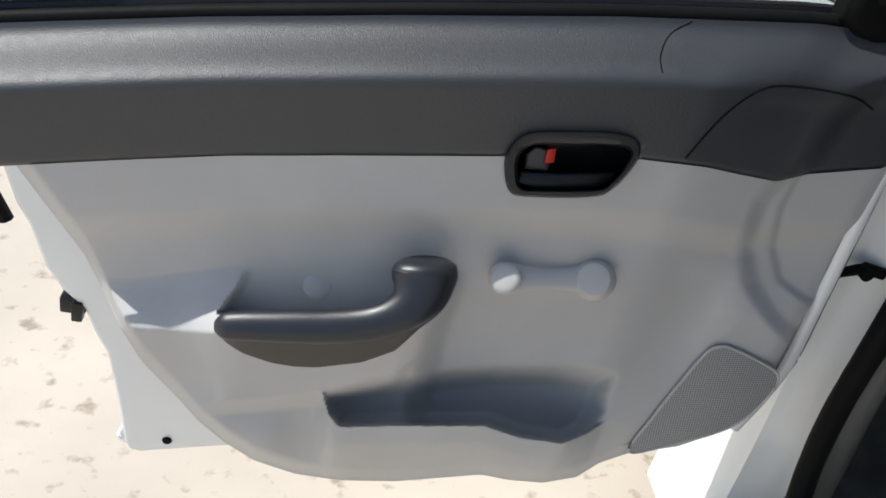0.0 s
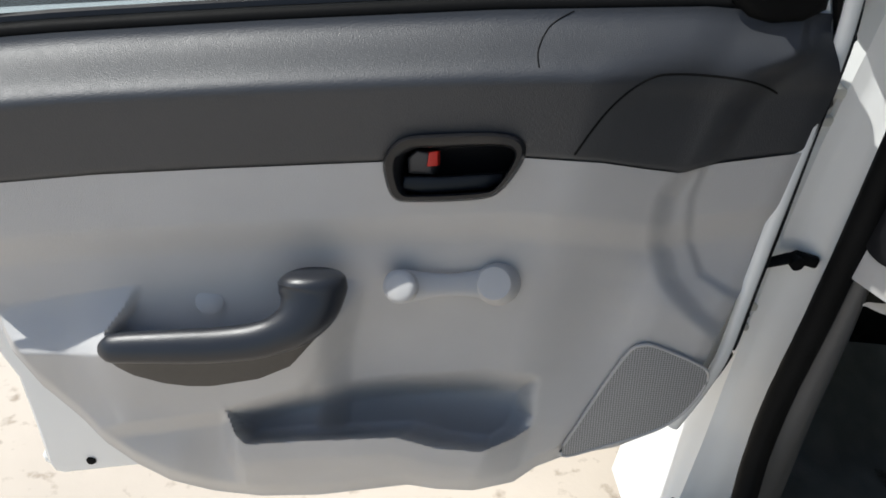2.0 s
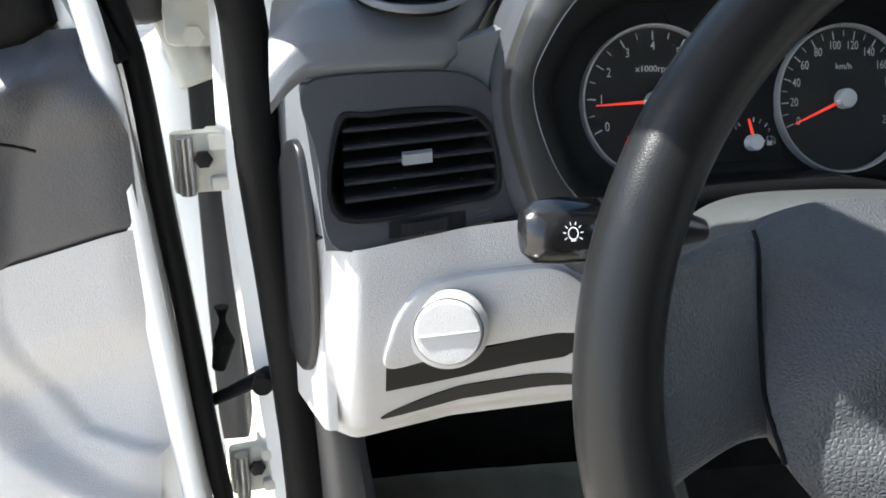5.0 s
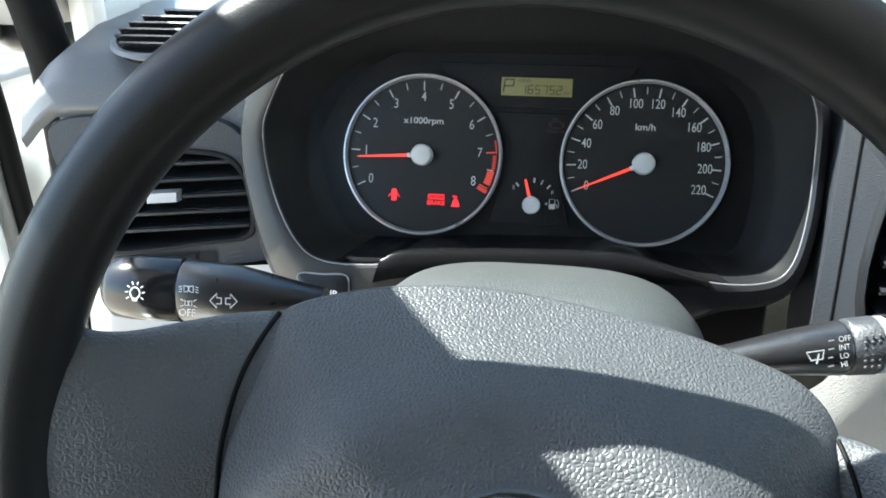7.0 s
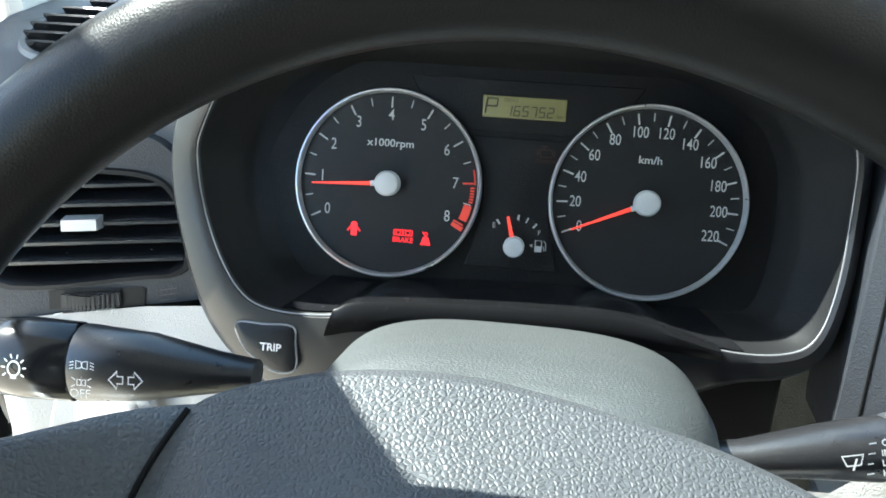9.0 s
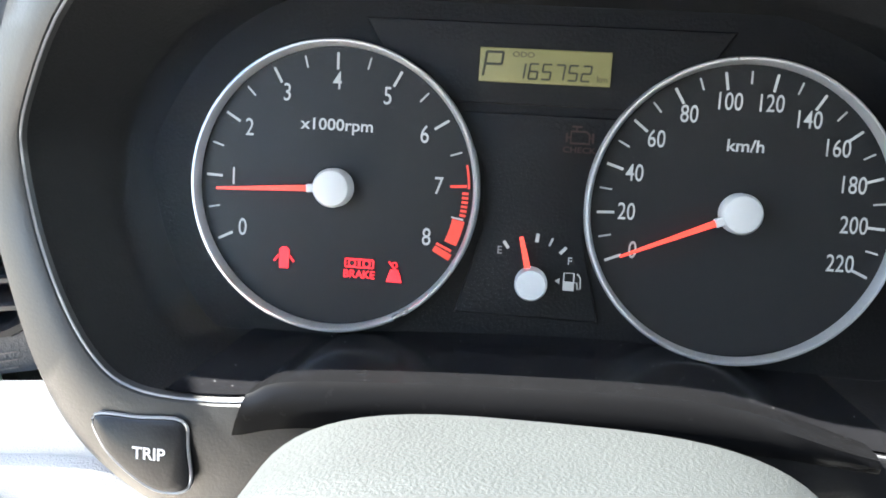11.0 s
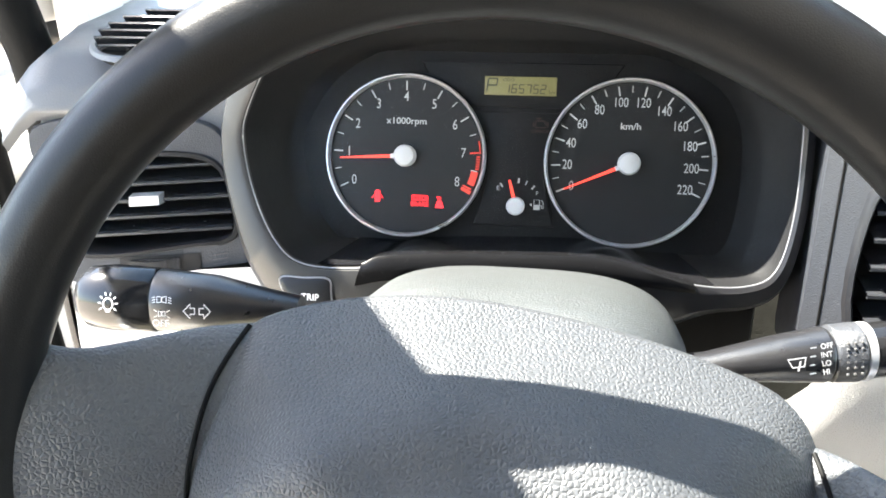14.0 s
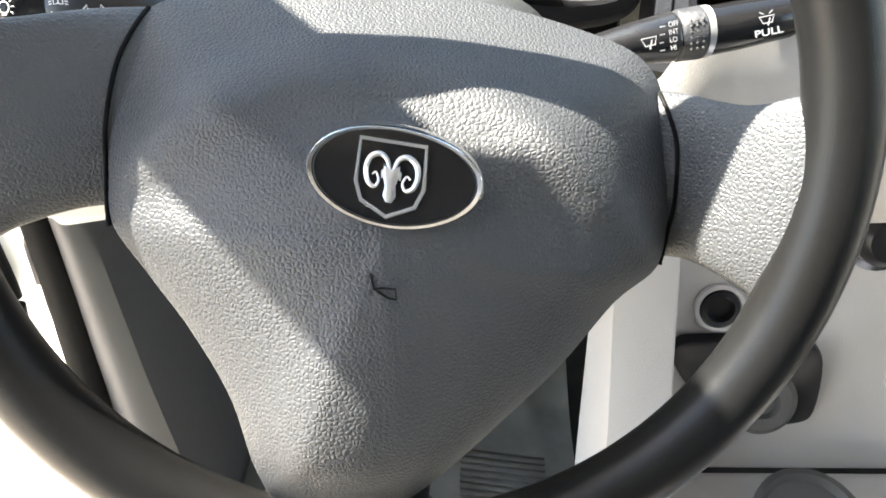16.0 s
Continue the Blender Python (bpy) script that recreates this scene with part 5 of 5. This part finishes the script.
# ---- steering ----
def steering_wheel():
    wheel = thing("steering_wheel", "black three-spoke steering wheel with grained airbag pad", "steering wheel", at=WH)

    R = .1921

    def seat(q):
        """The pad leans back from the rim's plane and stands proud of it; towards the rim the shapes run into it."""
        t = float(sstep((math.hypot(q.x, q.y) - .118) / .052))
        wide = .0145 * float(sstep(q.x / .118))
        pad_q = Vector((wide + 1.009 * q.x - .035 * q.y - .022 * q.z - .001, -.038 * q.x + 1.060 * q.y - .078 * q.z - .002 + .4 * wide, -.117 * min(q.x, 0) - .211 * q.y + 1.147 * q.z - .017))
        return pad_q * (1 - t) + Vector((q.x * R / .1805, q.y * R / .1805, q.z)) * t

    def p(name, bm, mat, label="", parent=wheel, smooth=True):
        if name != "rim":
            for v in bm.verts:
                v.co = seat(v.co)
        return part(name, bm, mat, parent, label, smooth)

    circle = [Vector((R * math.cos(a), R * math.sin(a), 0)) for a in np.linspace(0, 2 * math.pi, 160, endpoint=False)]
    p("rim", tube(circle, [.0170 + .0008 * math.sin(2 * a) for a in np.linspace(0, 2 * math.pi, 160, endpoint=False)], 24, closed=True), M_WHEEL, "black worn leather-look rim")

    # airbag pad, domed, its top edge falling away to the dash
    out = [(-.104, .046, -.032), (-.112, .026, -.025), (-.1175, .0, -.019), (-.118, -.020, -.016), (-.116, -.038, -.012), (-.100, -.060, -.010), (-.084, -.082, -.009), (-.068, -.110, -.007),
           (-.057, -.143, -.004), (-.046, -.160, -.003), (-.018, -.168, -.003), (.006, -.161, -.004), (.018, -.150, -.006), (.043, -.124, -.010), (.068, -.101, -.015), (.091, -.077, -.021), (.111, -.062, -.024),
           (.117, -.040, -.028), (.1195, -.018, -.033), (.118, .010, -.039), (.108, .0255, -.041), (.087, .036, -.042), (.051, .049, -.042), (.010, .058, -.042), (-.034, .060, -.042), (-.075, .055, -.041)]
    O = smooth_poly(out, 130)
    C = Vector((.004, -.030, .0))

    def pad(u, v):
        o = O[int(round(u * 130)) % 130]
        r = v
        a = C + (o - C) * r
        w = .033 + (o.z - .033) * (r ** (2.1 + 1.3 * float(sstep(a.x / .09))) * .72 + .28 * r)
        # brow over the badge
        w -= .10 * (a.y + .02 if a.y < .02 else .04 + .4 * (a.y - .02)) * (1 - r ** 3)
        crest = a.y - (.033 - (9 if a.x > .006 else 3.6) * (a.x - .006) ** 2)
        w += .0102 * math.exp(-(crest / (.016 if crest < 0 else .013)) ** 2) * (1 - r ** 6)
        return Vector((a.x, a.y, w))
    bm = surf(pad, 130, 40, closed_u=True)
    bmesh.ops.remove_doubles(bm, verts=bm.verts, dist=1e-5)
    rim_e = [Vector((o.x, o.y, o.z)) for o in O]
    back = [C + (o - C) * .97 + Vector((0, 0, -.016)) for o in O]
    p("airbag_pad", joined([bm, loops([rim_e, [o + Vector((0, 0, -.004)) for o in rim_e], back])]), M_PAD, "grained grey-black airbag cover")
    def spoke(secs, name):
        rows = []
        ss = smooth_poly([(a, b, h) for a, b, h, w, t in secs], 24, False)
        ws = smooth_poly([(a, w, t) for a, b, h, w, t in secs], 24, False)
        for q, e in zip(ss, ws):
            rows.append([Vector((q.x, q.y + q.z * math.copysign(abs(math.cos(t)) ** .75, math.cos(t)), e.y + e.z * math.copysign(abs(math.sin(t)) ** .9, math.sin(t)))) for t in np.linspace(0, 2 * math.pi, 28, endpoint=False)])
        bm = loops(rows)
        bmesh.ops.recalc_face_normals(bm, faces=bm.faces)
        p(name, bm, M_SPOKE, "grained spoke")
    left = [(-.100, .004, .043, -.036, .013), (-.128, .006, .0405, -.026, .013), (-.150, .004, .0415, -.014, .0135), (-.164, .002, .047, -.007, .0130), (-.172, .001, .050, -.004, .0130), (-.180, .001, .050, -.003, .006)]
    right = [(.104, -.027, .038, -.044, .013), (.128, -.025, .0355, -.033, .013), (.150, -.029, .038, -.018, .0135), (.163, -.033, .046, -.008, .0130), (.170, -.036, .050, -.005, .0130), (.177, -.036, .050, -.004, .006)]
    spoke(left, "left_spoke")
    spoke(right, "right_spoke")

    def spoke_top(secs, x, y):
        q = sorted(secs)
        b, h, w, t = (float(np.interp(x, [e[0] for e in q], [e[k] for e in q])) for k in (1, 2, 3, 4))
        c = min(1.0, abs(y - b) / h) ** (1 / .75)
        return w + t * math.sqrt(max(0.0, 1 - c * c)) ** .9

    # dark joints between the pad and its spokes
    for secs, seam in ((left, [(-.103, .047), (-.1125, .026), (-.118, .0), (-.1187, -.020), (-.1168, -.039)]), (right, [(.116, .010), (.120, -.006), (.1203, -.018), (.118, -.040), (.112, -.0615)])):
        line = smooth_poly(seam, 40, False)
        edge = lambda q: min(O, key=lambda o: (o.x - q.x) ** 2 + (o.y - q.y) ** 2).z
        p("pad_joint", tube([Vector((q.x, q.y, max(edge(q), spoke_top(secs, q.x, q.y)) + .0002)) for q in line], .0011, 8), M_RUBBER, "dark joint beside the pad")
    # lower spoke joins the pad to the rim
    rows = []
    for b, h, w in ((-.145, .036, -.010), (-.158, .036, -.008), (-.168, .044, -.004), (-.174, .058, -.002)):
        rows.append([Vector((-.018 + h * math.cos(t), b, w + .011 * math.sin(t))) for t in np.linspace(0, 2 * math.pi, 28, endpoint=False)])
    bm = loops(rows)
    bmesh.ops.recalc_face_normals(bm, faces=bm.faces)
    p("lower_spoke", bm, M_WHEEL)

    # oval badge
    B = Matrix.Translation((.0085, -.0075, .0325)) @ Matrix.Rotation(radians(-8.5), 4, "Z") @ Matrix.Rotation(radians(-2), 4, "X")
    el = lambda k, h: [B @ Vector((.0315 * k * math.cos(a), .0178 * k * math.sin(a), h)) for a in np.linspace(0, 2 * math.pi, 64, endpoint=False)]
    badge = p("badge", loops([el(1.03, -.006), el(1.03, .0012), el(1.0, .0024), el(.955, .0020), el(.94, .0006)]), M_CHROME, "oval badge with a chrome rim")
    bm = bmesh.new()
    c = bm.verts.new(B @ Vector((0, 0, .0014)))
    e = [bm.verts.new(q) for q in el(.93, .0007)]
    for i in range(64):
        bm.faces.new((c, e[i], e[(i + 1) % 64]))
    p("badge_plate", bm, M_GLOSSBLACK, "gloss black plate", badge)
    shield = [(-.0125, .0125), (.0115, .0125), (.0120, -.003), (.0095, -.0095), (-.0005, -.0142), (-.0105, -.0095), (-.013, -.003)]
    p("badge_shield", tube([B @ Vector((a, b, .0020)) for a, b in shield], .0008, 6, closed=True, up=(0, 0, 1)), M_BRIGHT, "plain chrome shield outline", badge)
    bms = []
    for side in (-1, 1):
        curl = [(side * .0008, .0030), (side * .0022, .0066), (side * .0052, .0080), (side * .0084, .0060), (side * .0096, .0018), (side * .0084, -.0026), (side * .0058, -.0040), (side * .0044, -.0016), (side * .0056, .0012), (side * .0070, .0002)]
        line = smooth_poly(curl, 30, False)
        bms.append(tube([B @ Vector((q.x, q.y, .0022)) for q in line], [.0007 + .0004 * math.sin(math.pi * min(1, k / 20)) - .0004 * max(0, k - 18) / 12 for k in range(30)], 8))
        bms.append(tube([B @ Vector((side * a, b, .0024)) for a, b in ((.0016, .0034), (.0030, .0016), (.0034, -.0006))], [.0008, .0009, .0003], 6))
    bms.append(prism([(-.0030, .0044), (0, .0030), (.0030, .0044), (.0030, .0010), (.0019, -.0030), (.0024, -.0066), (.0011, -.0088), (-.0011, -.0088), (-.0024, -.0066), (-.0019, -.0030), (-.0030, .0010)], B, .0008, .0034, .0005))
    p("badge_shape", joined(bms), M_BRIGHT, "plain silver shapes on the shield", badge)
    # moulded horn mark
    H = [(-.001, -.0420), (.0002, -.0478), (.0055, -.0512), (.0085, -.0515), (.0082, -.0478), (.0040, -.0474), (.0002, -.0478)]
    p("horn_mark", tube([Vector((a, b, .0327 - .9 * ((a - .004) ** 2 + (b + .03) ** 2) ** .5 * .035 + .0023)) for a, b in H], .0005, 6), M_WHEEL, "moulded horn symbol")
    return wheel


steering_wheel()


def column_cover():
    cov = thing("column_cover", "grey-black steering column cover", "column cover", at=COLUMN)

    def f(u, v):
        t = u * 2 * math.pi
        w = -.195 + v * .108
        k = float(np.interp(w, [-.195, -.15, -.125, -.105, -.092, -.087], [1.02, 1.0, .96, .88, .74, .3]))
        cx, cy = .004, .002
        hw, hh = .090 * k, .061 * k
        c, s = math.cos(t), math.sin(t)
        return Vector((cx + hw * math.copysign(abs(c) ** .62, c), cy + hh * math.copysign(abs(s) ** .62, s) - .05 * max(0, -.12 - w) * (1 if s > 0 else 0), w))
    part("cover_shell", surf(f, 72, 24, closed_u=True), M_SHROUD, cov, "dusty grey-black plastic cover")
    part("cover_joint", tube([Vector((.004 + .085 * math.copysign(1, c), -.012, w)) for c, w in ((-1, -.17), (-1, -.11))], .001, 6), M_RUBBER, cov)
    # ignition lock on the side of the column
    part("ignition_ring", lathe([(.016, 0), (.016, .008), (.013, .010), (.012, .004), (0, .004)], Matrix.Translation((.10, -.002, -.135)) @ Matrix.Rotation(radians(70), 4, "Y") , 32), M_BLACK, cov)


column_cover()


def ellipse_tube(secs, segs=20):
    """Sections (centre, half-width along v, half-width along n) along a stalk lying in the wheel's axes."""
    rows = [[c + Vector((0, hv * math.cos(t), hn * math.sin(t))) for t in np.linspace(0, 2 * math.pi, segs, endpoint=False)] for c, hv, hn in secs]
    bm = loops(rows)
    bm.verts.ensure_lookup_table()
    bm.faces.new([v for v in bm.verts[:segs]])
    bm.faces.new([v for v in bm.verts[-segs:]])
    bmesh.ops.recalc_face_normals(bm, faces=bm.faces)
    return bm


def left_stalk():
    st = thing("light_stalk", "black headlamp and indicator stalk with white symbols", "control stalk", group="column stalks",
               at=WH @ Matrix(((.87, 0, 0, -.0210), (0, 1, 0, .0135), (0, 0, 1, -.005), (0, 0, 0, 1))))
    V = Vector
    part("stalk_arm", ellipse_tube([(V((-.092, .038, -.105)), .006, .008), (V((-.108, .040, -.096)), .0085, .010), (V((-.135, .0415, -.090)), .0135, .012), (V((-.1645, .042, -.086)), .0155, .0135), (V((-.166, .042, -.086)), .0150, .0130)]), M_STALK, st)
    part("twist_end", ellipse_tube([(V((-.1665, .042, -.086)), .0148, .0130), (V((-.1675, .042, -.086)), .0158, .0138), (V((-.190, .0425, -.084)), .0162, .0142), (V((-.204, .0425, -.083)), .0150, .0130), (V((-.210, .0425, -.083)), .0105, .009), (V((-.2115, .0425, -.083)), .004, .004)]), M_GLOSSBLACK, st, "gloss black twist end")
    I = Matrix.Translation((-.1865, .0415, -.0686)) @ Matrix.Rotation(radians(-4), 4, "X") @ Matrix.Scale(.72, 4)
    bms = [strip([(.0038 * math.cos(a), .0038 * math.sin(a) + .0006) for a in np.linspace(0, 2 * math.pi, 18, endpoint=False)], I, .0008, 0, closed=True), strip([(-.0018, -.0040), (.0018, -.0040)], I, .0012, 0)]
    for a in np.linspace(-30, 210, 8):
        c, s = math.cos(radians(a)), math.sin(radians(a))
        bms.append(strip([(.0055 * c, .0006 + .0055 * s), (.0078 * c, .0006 + .0078 * s)], I, .0007, 0))
    part("lamp_icon", joined(bms), M_ICON, st, smooth=False)
    J = Matrix.Translation((-.1580, .0435, -.0722)) @ Matrix.Rotation(radians(3), 4, "Y") @ Matrix.Scale(.85, 4)
    bms = []
    for x0, s in ((-.0030, 1), (.0030, -1)):
        bms.append(strip([(x0, .0032), (x0, -.0004), (x0 + s * .0026, .0001), (x0 + s * .0030, .0014), (x0 + s * .0026, .0028)], J, .0006, 0, closed=True))
        for k in range(3):
            bms.append(strip([(x0 - s * .0012, .0028 - k * .0014), (x0 - s * .0034, .0022 - k * .0014)], J, .0005, 0))
    for x0, s in ((-.0022, 1), (.0022, -1)):
        bms.append(strip([(x0, -.0052), (x0, -.0080), (x0 + s * .0018, -.0078), (x0 + s * .0022, -.0066), (x0 + s * .0018, -.0054)], J, .0005, 0, closed=True))
        bms.append(strip([(x0 - s * .001, -.0054), (x0 - s * .003, -.0044)], J, .0005, 0))
        bms.append(strip([(x0 - s * .001, -.0078), (x0 - s * .003, -.0086)], J, .0005, 0))
    part("beam_icon", joined(bms), M_ICON, st, smooth=False)
    text("off_print", "OFF", J @ Matrix.Translation((-.0015, -.0122, -.0016)), .0055, M_ICON, st, squeeze=1.15)
    A = Matrix.Translation((-.1395, .0395, -.0748)) @ Matrix.Rotation(radians(8), 4, "Y")
    bms = []
    for s in (-1, 1):
        bms.append(strip([(s * .0012, .0014), (s * .0036, .0014), (s * .0036, .0034), (s * .0072, 0), (s * .0036, -.0034), (s * .0036, -.0014), (s * .0012, -.0014)], A, .0007, 0, closed=True))
    part("arrow_icon", joined(bms), M_ICON, st, smooth=False)


def right_stalk():
    st = thing("wiper_stalk", "black wiper stalk with a ribbed ring and white lettering", "control stalk", group="column stalks", at=WH @ Matrix.Translation((.1333, .034, -.1184)) @ Matrix.Rotation(radians(10), 4, "Y") @ Matrix.Rotation(radians(4), 4, "Z") @ Matrix.Translation((-.1363, -.036, .0924)) @ Matrix.Diagonal((1.25, 1, 1, 1)))
    V = Vector
    part("stalk_arm", ellipse_tube([(V((.062, .030, -.122)), .006, .008), (V((.085, .0325, -.114)), .0075, .009), (V((.110, .0365, -.108)), .0115, .0115), (V((.1275, .0385, -.104)), .0138, .013), (V((.129, .0385, -.104)), .013, .0125)]), M_STALK, st)
    part("speed_ring", ellipse_tube([(V((.1295, .0388, -.104)), .0128, .0122), (V((.1305, .0388, -.104)), .0142, .0134), (V((.1400, .0397, -.102)), .0146, .0138), (V((.1408, .0397, -.102)), .0130, .0122)]), M_DARK, st, "ribbed turning ring")
    bms = []
    for k in range(3):
        for j in range(6):
            bms.append(box(Matrix.Translation((.1328 + k * .0026, .0315 + j * .0030 + k * .0003, -.0906 + .0005 * k)), (.0010, .0012, .0014), .0003))
    part("grip_studs", joined(bms), M_KICK, st)
    part("ring_band", ellipse_tube([(V((.1410, .0398, -.1018)), .0144, .0136), (V((.1436, .0400, -.1012)), .0144, .0136)]), M_SILVER, st)
    part("stalk_end", ellipse_tube([(V((.1438, .0400, -.1010)), .0136, .0126), (V((.157, .0418, -.098)), .0134, .0124), (V((.180, .0448, -.095)), .0120, .0110), (V((.188, .0458, -.094)), .0090, .008), (V((.190, .0459, -.094)), .004, .004)]), M_GLOSSBLACK, st, "gloss black end")
    I = Matrix.Translation((.1150, .0365, -.0945)) @ Matrix.Rotation(radians(-8), 4, "Y") @ Matrix.Rotation(radians(9), 4, "Z")
    part("wiper_icon", joined([strip([(-.0034, .0030), (.0034, .0030), (.0022, -.0012), (-.0022, -.0012)], I, .0007, 0, closed=True), strip([(-.0004, -.0032), (.0012, .0016)], I, .0007, 0)]), M_ICON, st, smooth=False)
    for k, body in enumerate(("OFF", "INT", "LO", "HI")):
        text("speed_print", body, Matrix.Translation((.1248, .0458 - k * .0042, -.0913)) @ Matrix.Rotation(radians(-8), 4, "Y") @ Matrix.Rotation(radians(9), 4, "Z"), .0038, M_ICON, st, bold=.00004, squeeze=.72)
        part("speed_tick", strip([(-.0012, 0), (.0012, 0)], Matrix.Translation((.1203, .0448 - k * .0042, -.0932)) @ Matrix.Rotation(radians(9), 4, "Z"), .0006, 0), M_ICON, st, smooth=False)
    E = Matrix.Translation((.1655, .0425, -.0848)) @ Matrix.Rotation(radians(-6), 4, "Y") @ Matrix.Rotation(radians(8), 4, "Z")
    text("pull_print", "PULL", E @ Matrix.Translation((0, -.0052, .0002)), .0052, M_ICON, st, bold=.00008, squeeze=1.15)
    part("washer_icon", joined([strip([(-.0034, .0034), (.0034, .0034), (.0020, -.0002), (-.0020, -.0002)], E, .0006, .0003, closed=True), strip([(0, -.0016), (.0014, .0022)], E, .0006, .0003),
                                strip([(-.0012, .0046), (-.0030, .0060)], E, .0005, .0003), strip([(.0012, .0046), (.0030, .0060)], E, .0005, .0003)]), M_ICON, st, smooth=False)


left_stalk()
right_stalk()


# ---- centre console, floor, pedals ----
def console():
    con = thing("centre_console", "light grey centre console with a dark tray and gear lever", "console", at=Matrix.Translation((.42, -.1, .3)))
    inv = Matrix.Translation((-.42, .1, -.3))

    def p(name, bm, mat, label="", parent=con, smooth=True):
        bm.transform(inv)
        return part(name, bm, mat, parent, label, smooth)

    # side skin of the console, then the sloping front
    p("console_front", prism([(.175, .505), (.205, .62), (.215, .70), (.20, .79), (.60, .79), (.60, .47), (.20, .47)], Matrix(((1, 0, 0, 0), (0, 0, -1, .05), (0, 1, 0, 0), (0, 0, 0, 1))), 0, .055, .008, 3), M_LIGHT, "light grey console front")
    p("console_side", prism([(-.16, .32), (.04, .32), (.04, .78), (-.02, .78), (-.08, .60)], Matrix(((0, 0, 1, .160), (1, 0, 0, 0), (0, 1, 0, 0), (0, 0, 0, 1))), 0, .05, .004), M_LIGHT)
    p("console_base", box(Matrix.Translation((.40, -.30, .395)), (.36, .60, .16), .02, 3), M_LIGHT)
    # power socket
    sock = frame_at((.256, -.010, .664), 12)
    s = p("socket_ring", lathe([(.0215, 0), (.0205, .0025), (.0172, .003), (.0165, -.006)], sock, 40, False), M_LIGHT, "light ring round the power socket")
    p("power_socket", lathe([(.0165, -.004), (.0160, .004), (.0115, .005), (.0095, -.002), (0, -.002)], sock, 32), M_BLACK, "black power socket", s)
    p("round_knob", lathe([(.022, 0), (.022, .008), (.016, .016), (.006, .017), (0, .014)], frame_at((.368, -.015, .735), 12), 32), M_BLACK)
    p("round_knob_ring", lathe([(.030, 0), (.029, .003), (.0235, .004), (.0225, 0)], frame_at((.368, -.012, .735), 12), 32, False), M_CHROME)
    # dark tray with a gaiter and lever
    tray = smooth_poly([(.220, .624), (.228, .634), (.245, .636), (.30, .636), (.335, .632), (.350, .612), (.354, .56), (.342, .544), (.30, .541), (.268, .542), (.252, .566), (.226, .606)], 48)
    T = Matrix(((1, 0, 0, 0), (0, 0, -1, -.008), (0, 1, 0, 0), (0, 0, 0, 1)))
    tr = p("dark_tray", prism([(q.x, q.y) for q in tray], T, 0, .012, .004), M_BLACK, "open dark storage tray")
    p("tray_insert", lathe([(.030, 0), (.030, .010), (.024, .016), (.014, .016), (.012, .010), (0, .010)], frame_at((.300, -.022, .578), 20), 32), M_KICK, "round grey cup insert", tr)
    p("cup_holder", lathe([(.048, 0), (.048, .006), (.042, .008), (.038, .0), (.036, -.004), (0, -.004)], Matrix.Translation((.34, -.085, .492)) @ Matrix.Rotation(radians(20), 4, "X"), 40), M_KICK, "dark grey cup holder ring")
    # pale lever at the edge of the console
    p("gear_lever", tube([(.42, -.10, .47), (.415, -.07, .56), (.41, -.055, .625)], [.014, .013, .018], 16), M_BLACK)
    p("lever_knob", lathe([(.012, -.03), (.024, -.018), (.028, .004), (.022, .022), (0, .028)], Matrix.Translation((.415, -.058, .628)) @ Matrix.Rotation(radians(60), 4, "Y"), 32), M_WHITEDIRTY, "pale lever knob")


console()


def floor_things():
    mat = thing("floor_mat", "tan floor mat under clear plastic film", "floor mat", at=Matrix.Translation((0.02, 0.1, 0.297)))

    def wavy(u, v, lift, amp, seed):
        x, y = -.27 + u * .455, -.42 + v * .80
        n = noise.noise(Vector((x * 9, y * 9, seed))) + .5 * noise.noise(Vector((x * 22, y * 22, seed)))
        rise = .18 * float(sstep((y - .18) / .35))
        return Vector((x - .02, y - .1, lift + amp * n + rise))
    part("mat_body", surf(lambda u, v: wavy(u, v, .006, .002, 1), 30, 40), M_MAT, mat, "tan ribbed mat")
    for k in range(20):
        part("mat_rib", box(Matrix.Translation((.075, -.12 + k * .0105, .0095)) @ Matrix.Rotation(radians(-9), 4, "Z"), (.105, .0045, .004), .001), M_MAT, mat)
    film = part("clear_cover", surf(lambda u, v: wavy(u, v, .016, .009, 5), 70, 110), M_PLASTICFILM, mat, "creased clear plastic film")
    film.visible_shadow = False
    for (x, y, z, w, h, nm) in ((.074, .20, .578, .115, .035, "brake_pedal"),):
        pd = thing(nm, "black rubber pedal with ribs", "pedal", group="pedals", at=frame_at((x, y, z), 35))
        part("pedal_pad", box(Matrix(), (w, h, .014), .005, 3), M_RUBBER, pd)
        for k in range(9 if w > .1 else 3):
            n = 9 if w > .1 else 3
            part("rib", box(Matrix.Translation((-w / 2 + (k + .5) * w / n, 0, .008)), (.004, h * .8, .004), .001), M_RUBBER, pd)
        part("pedal_arm", tube([(0, 0, -.006), (0, .06, -.03), (0, .24, -.02)], .008, 8), M_BLACK, pd)


floor_things()
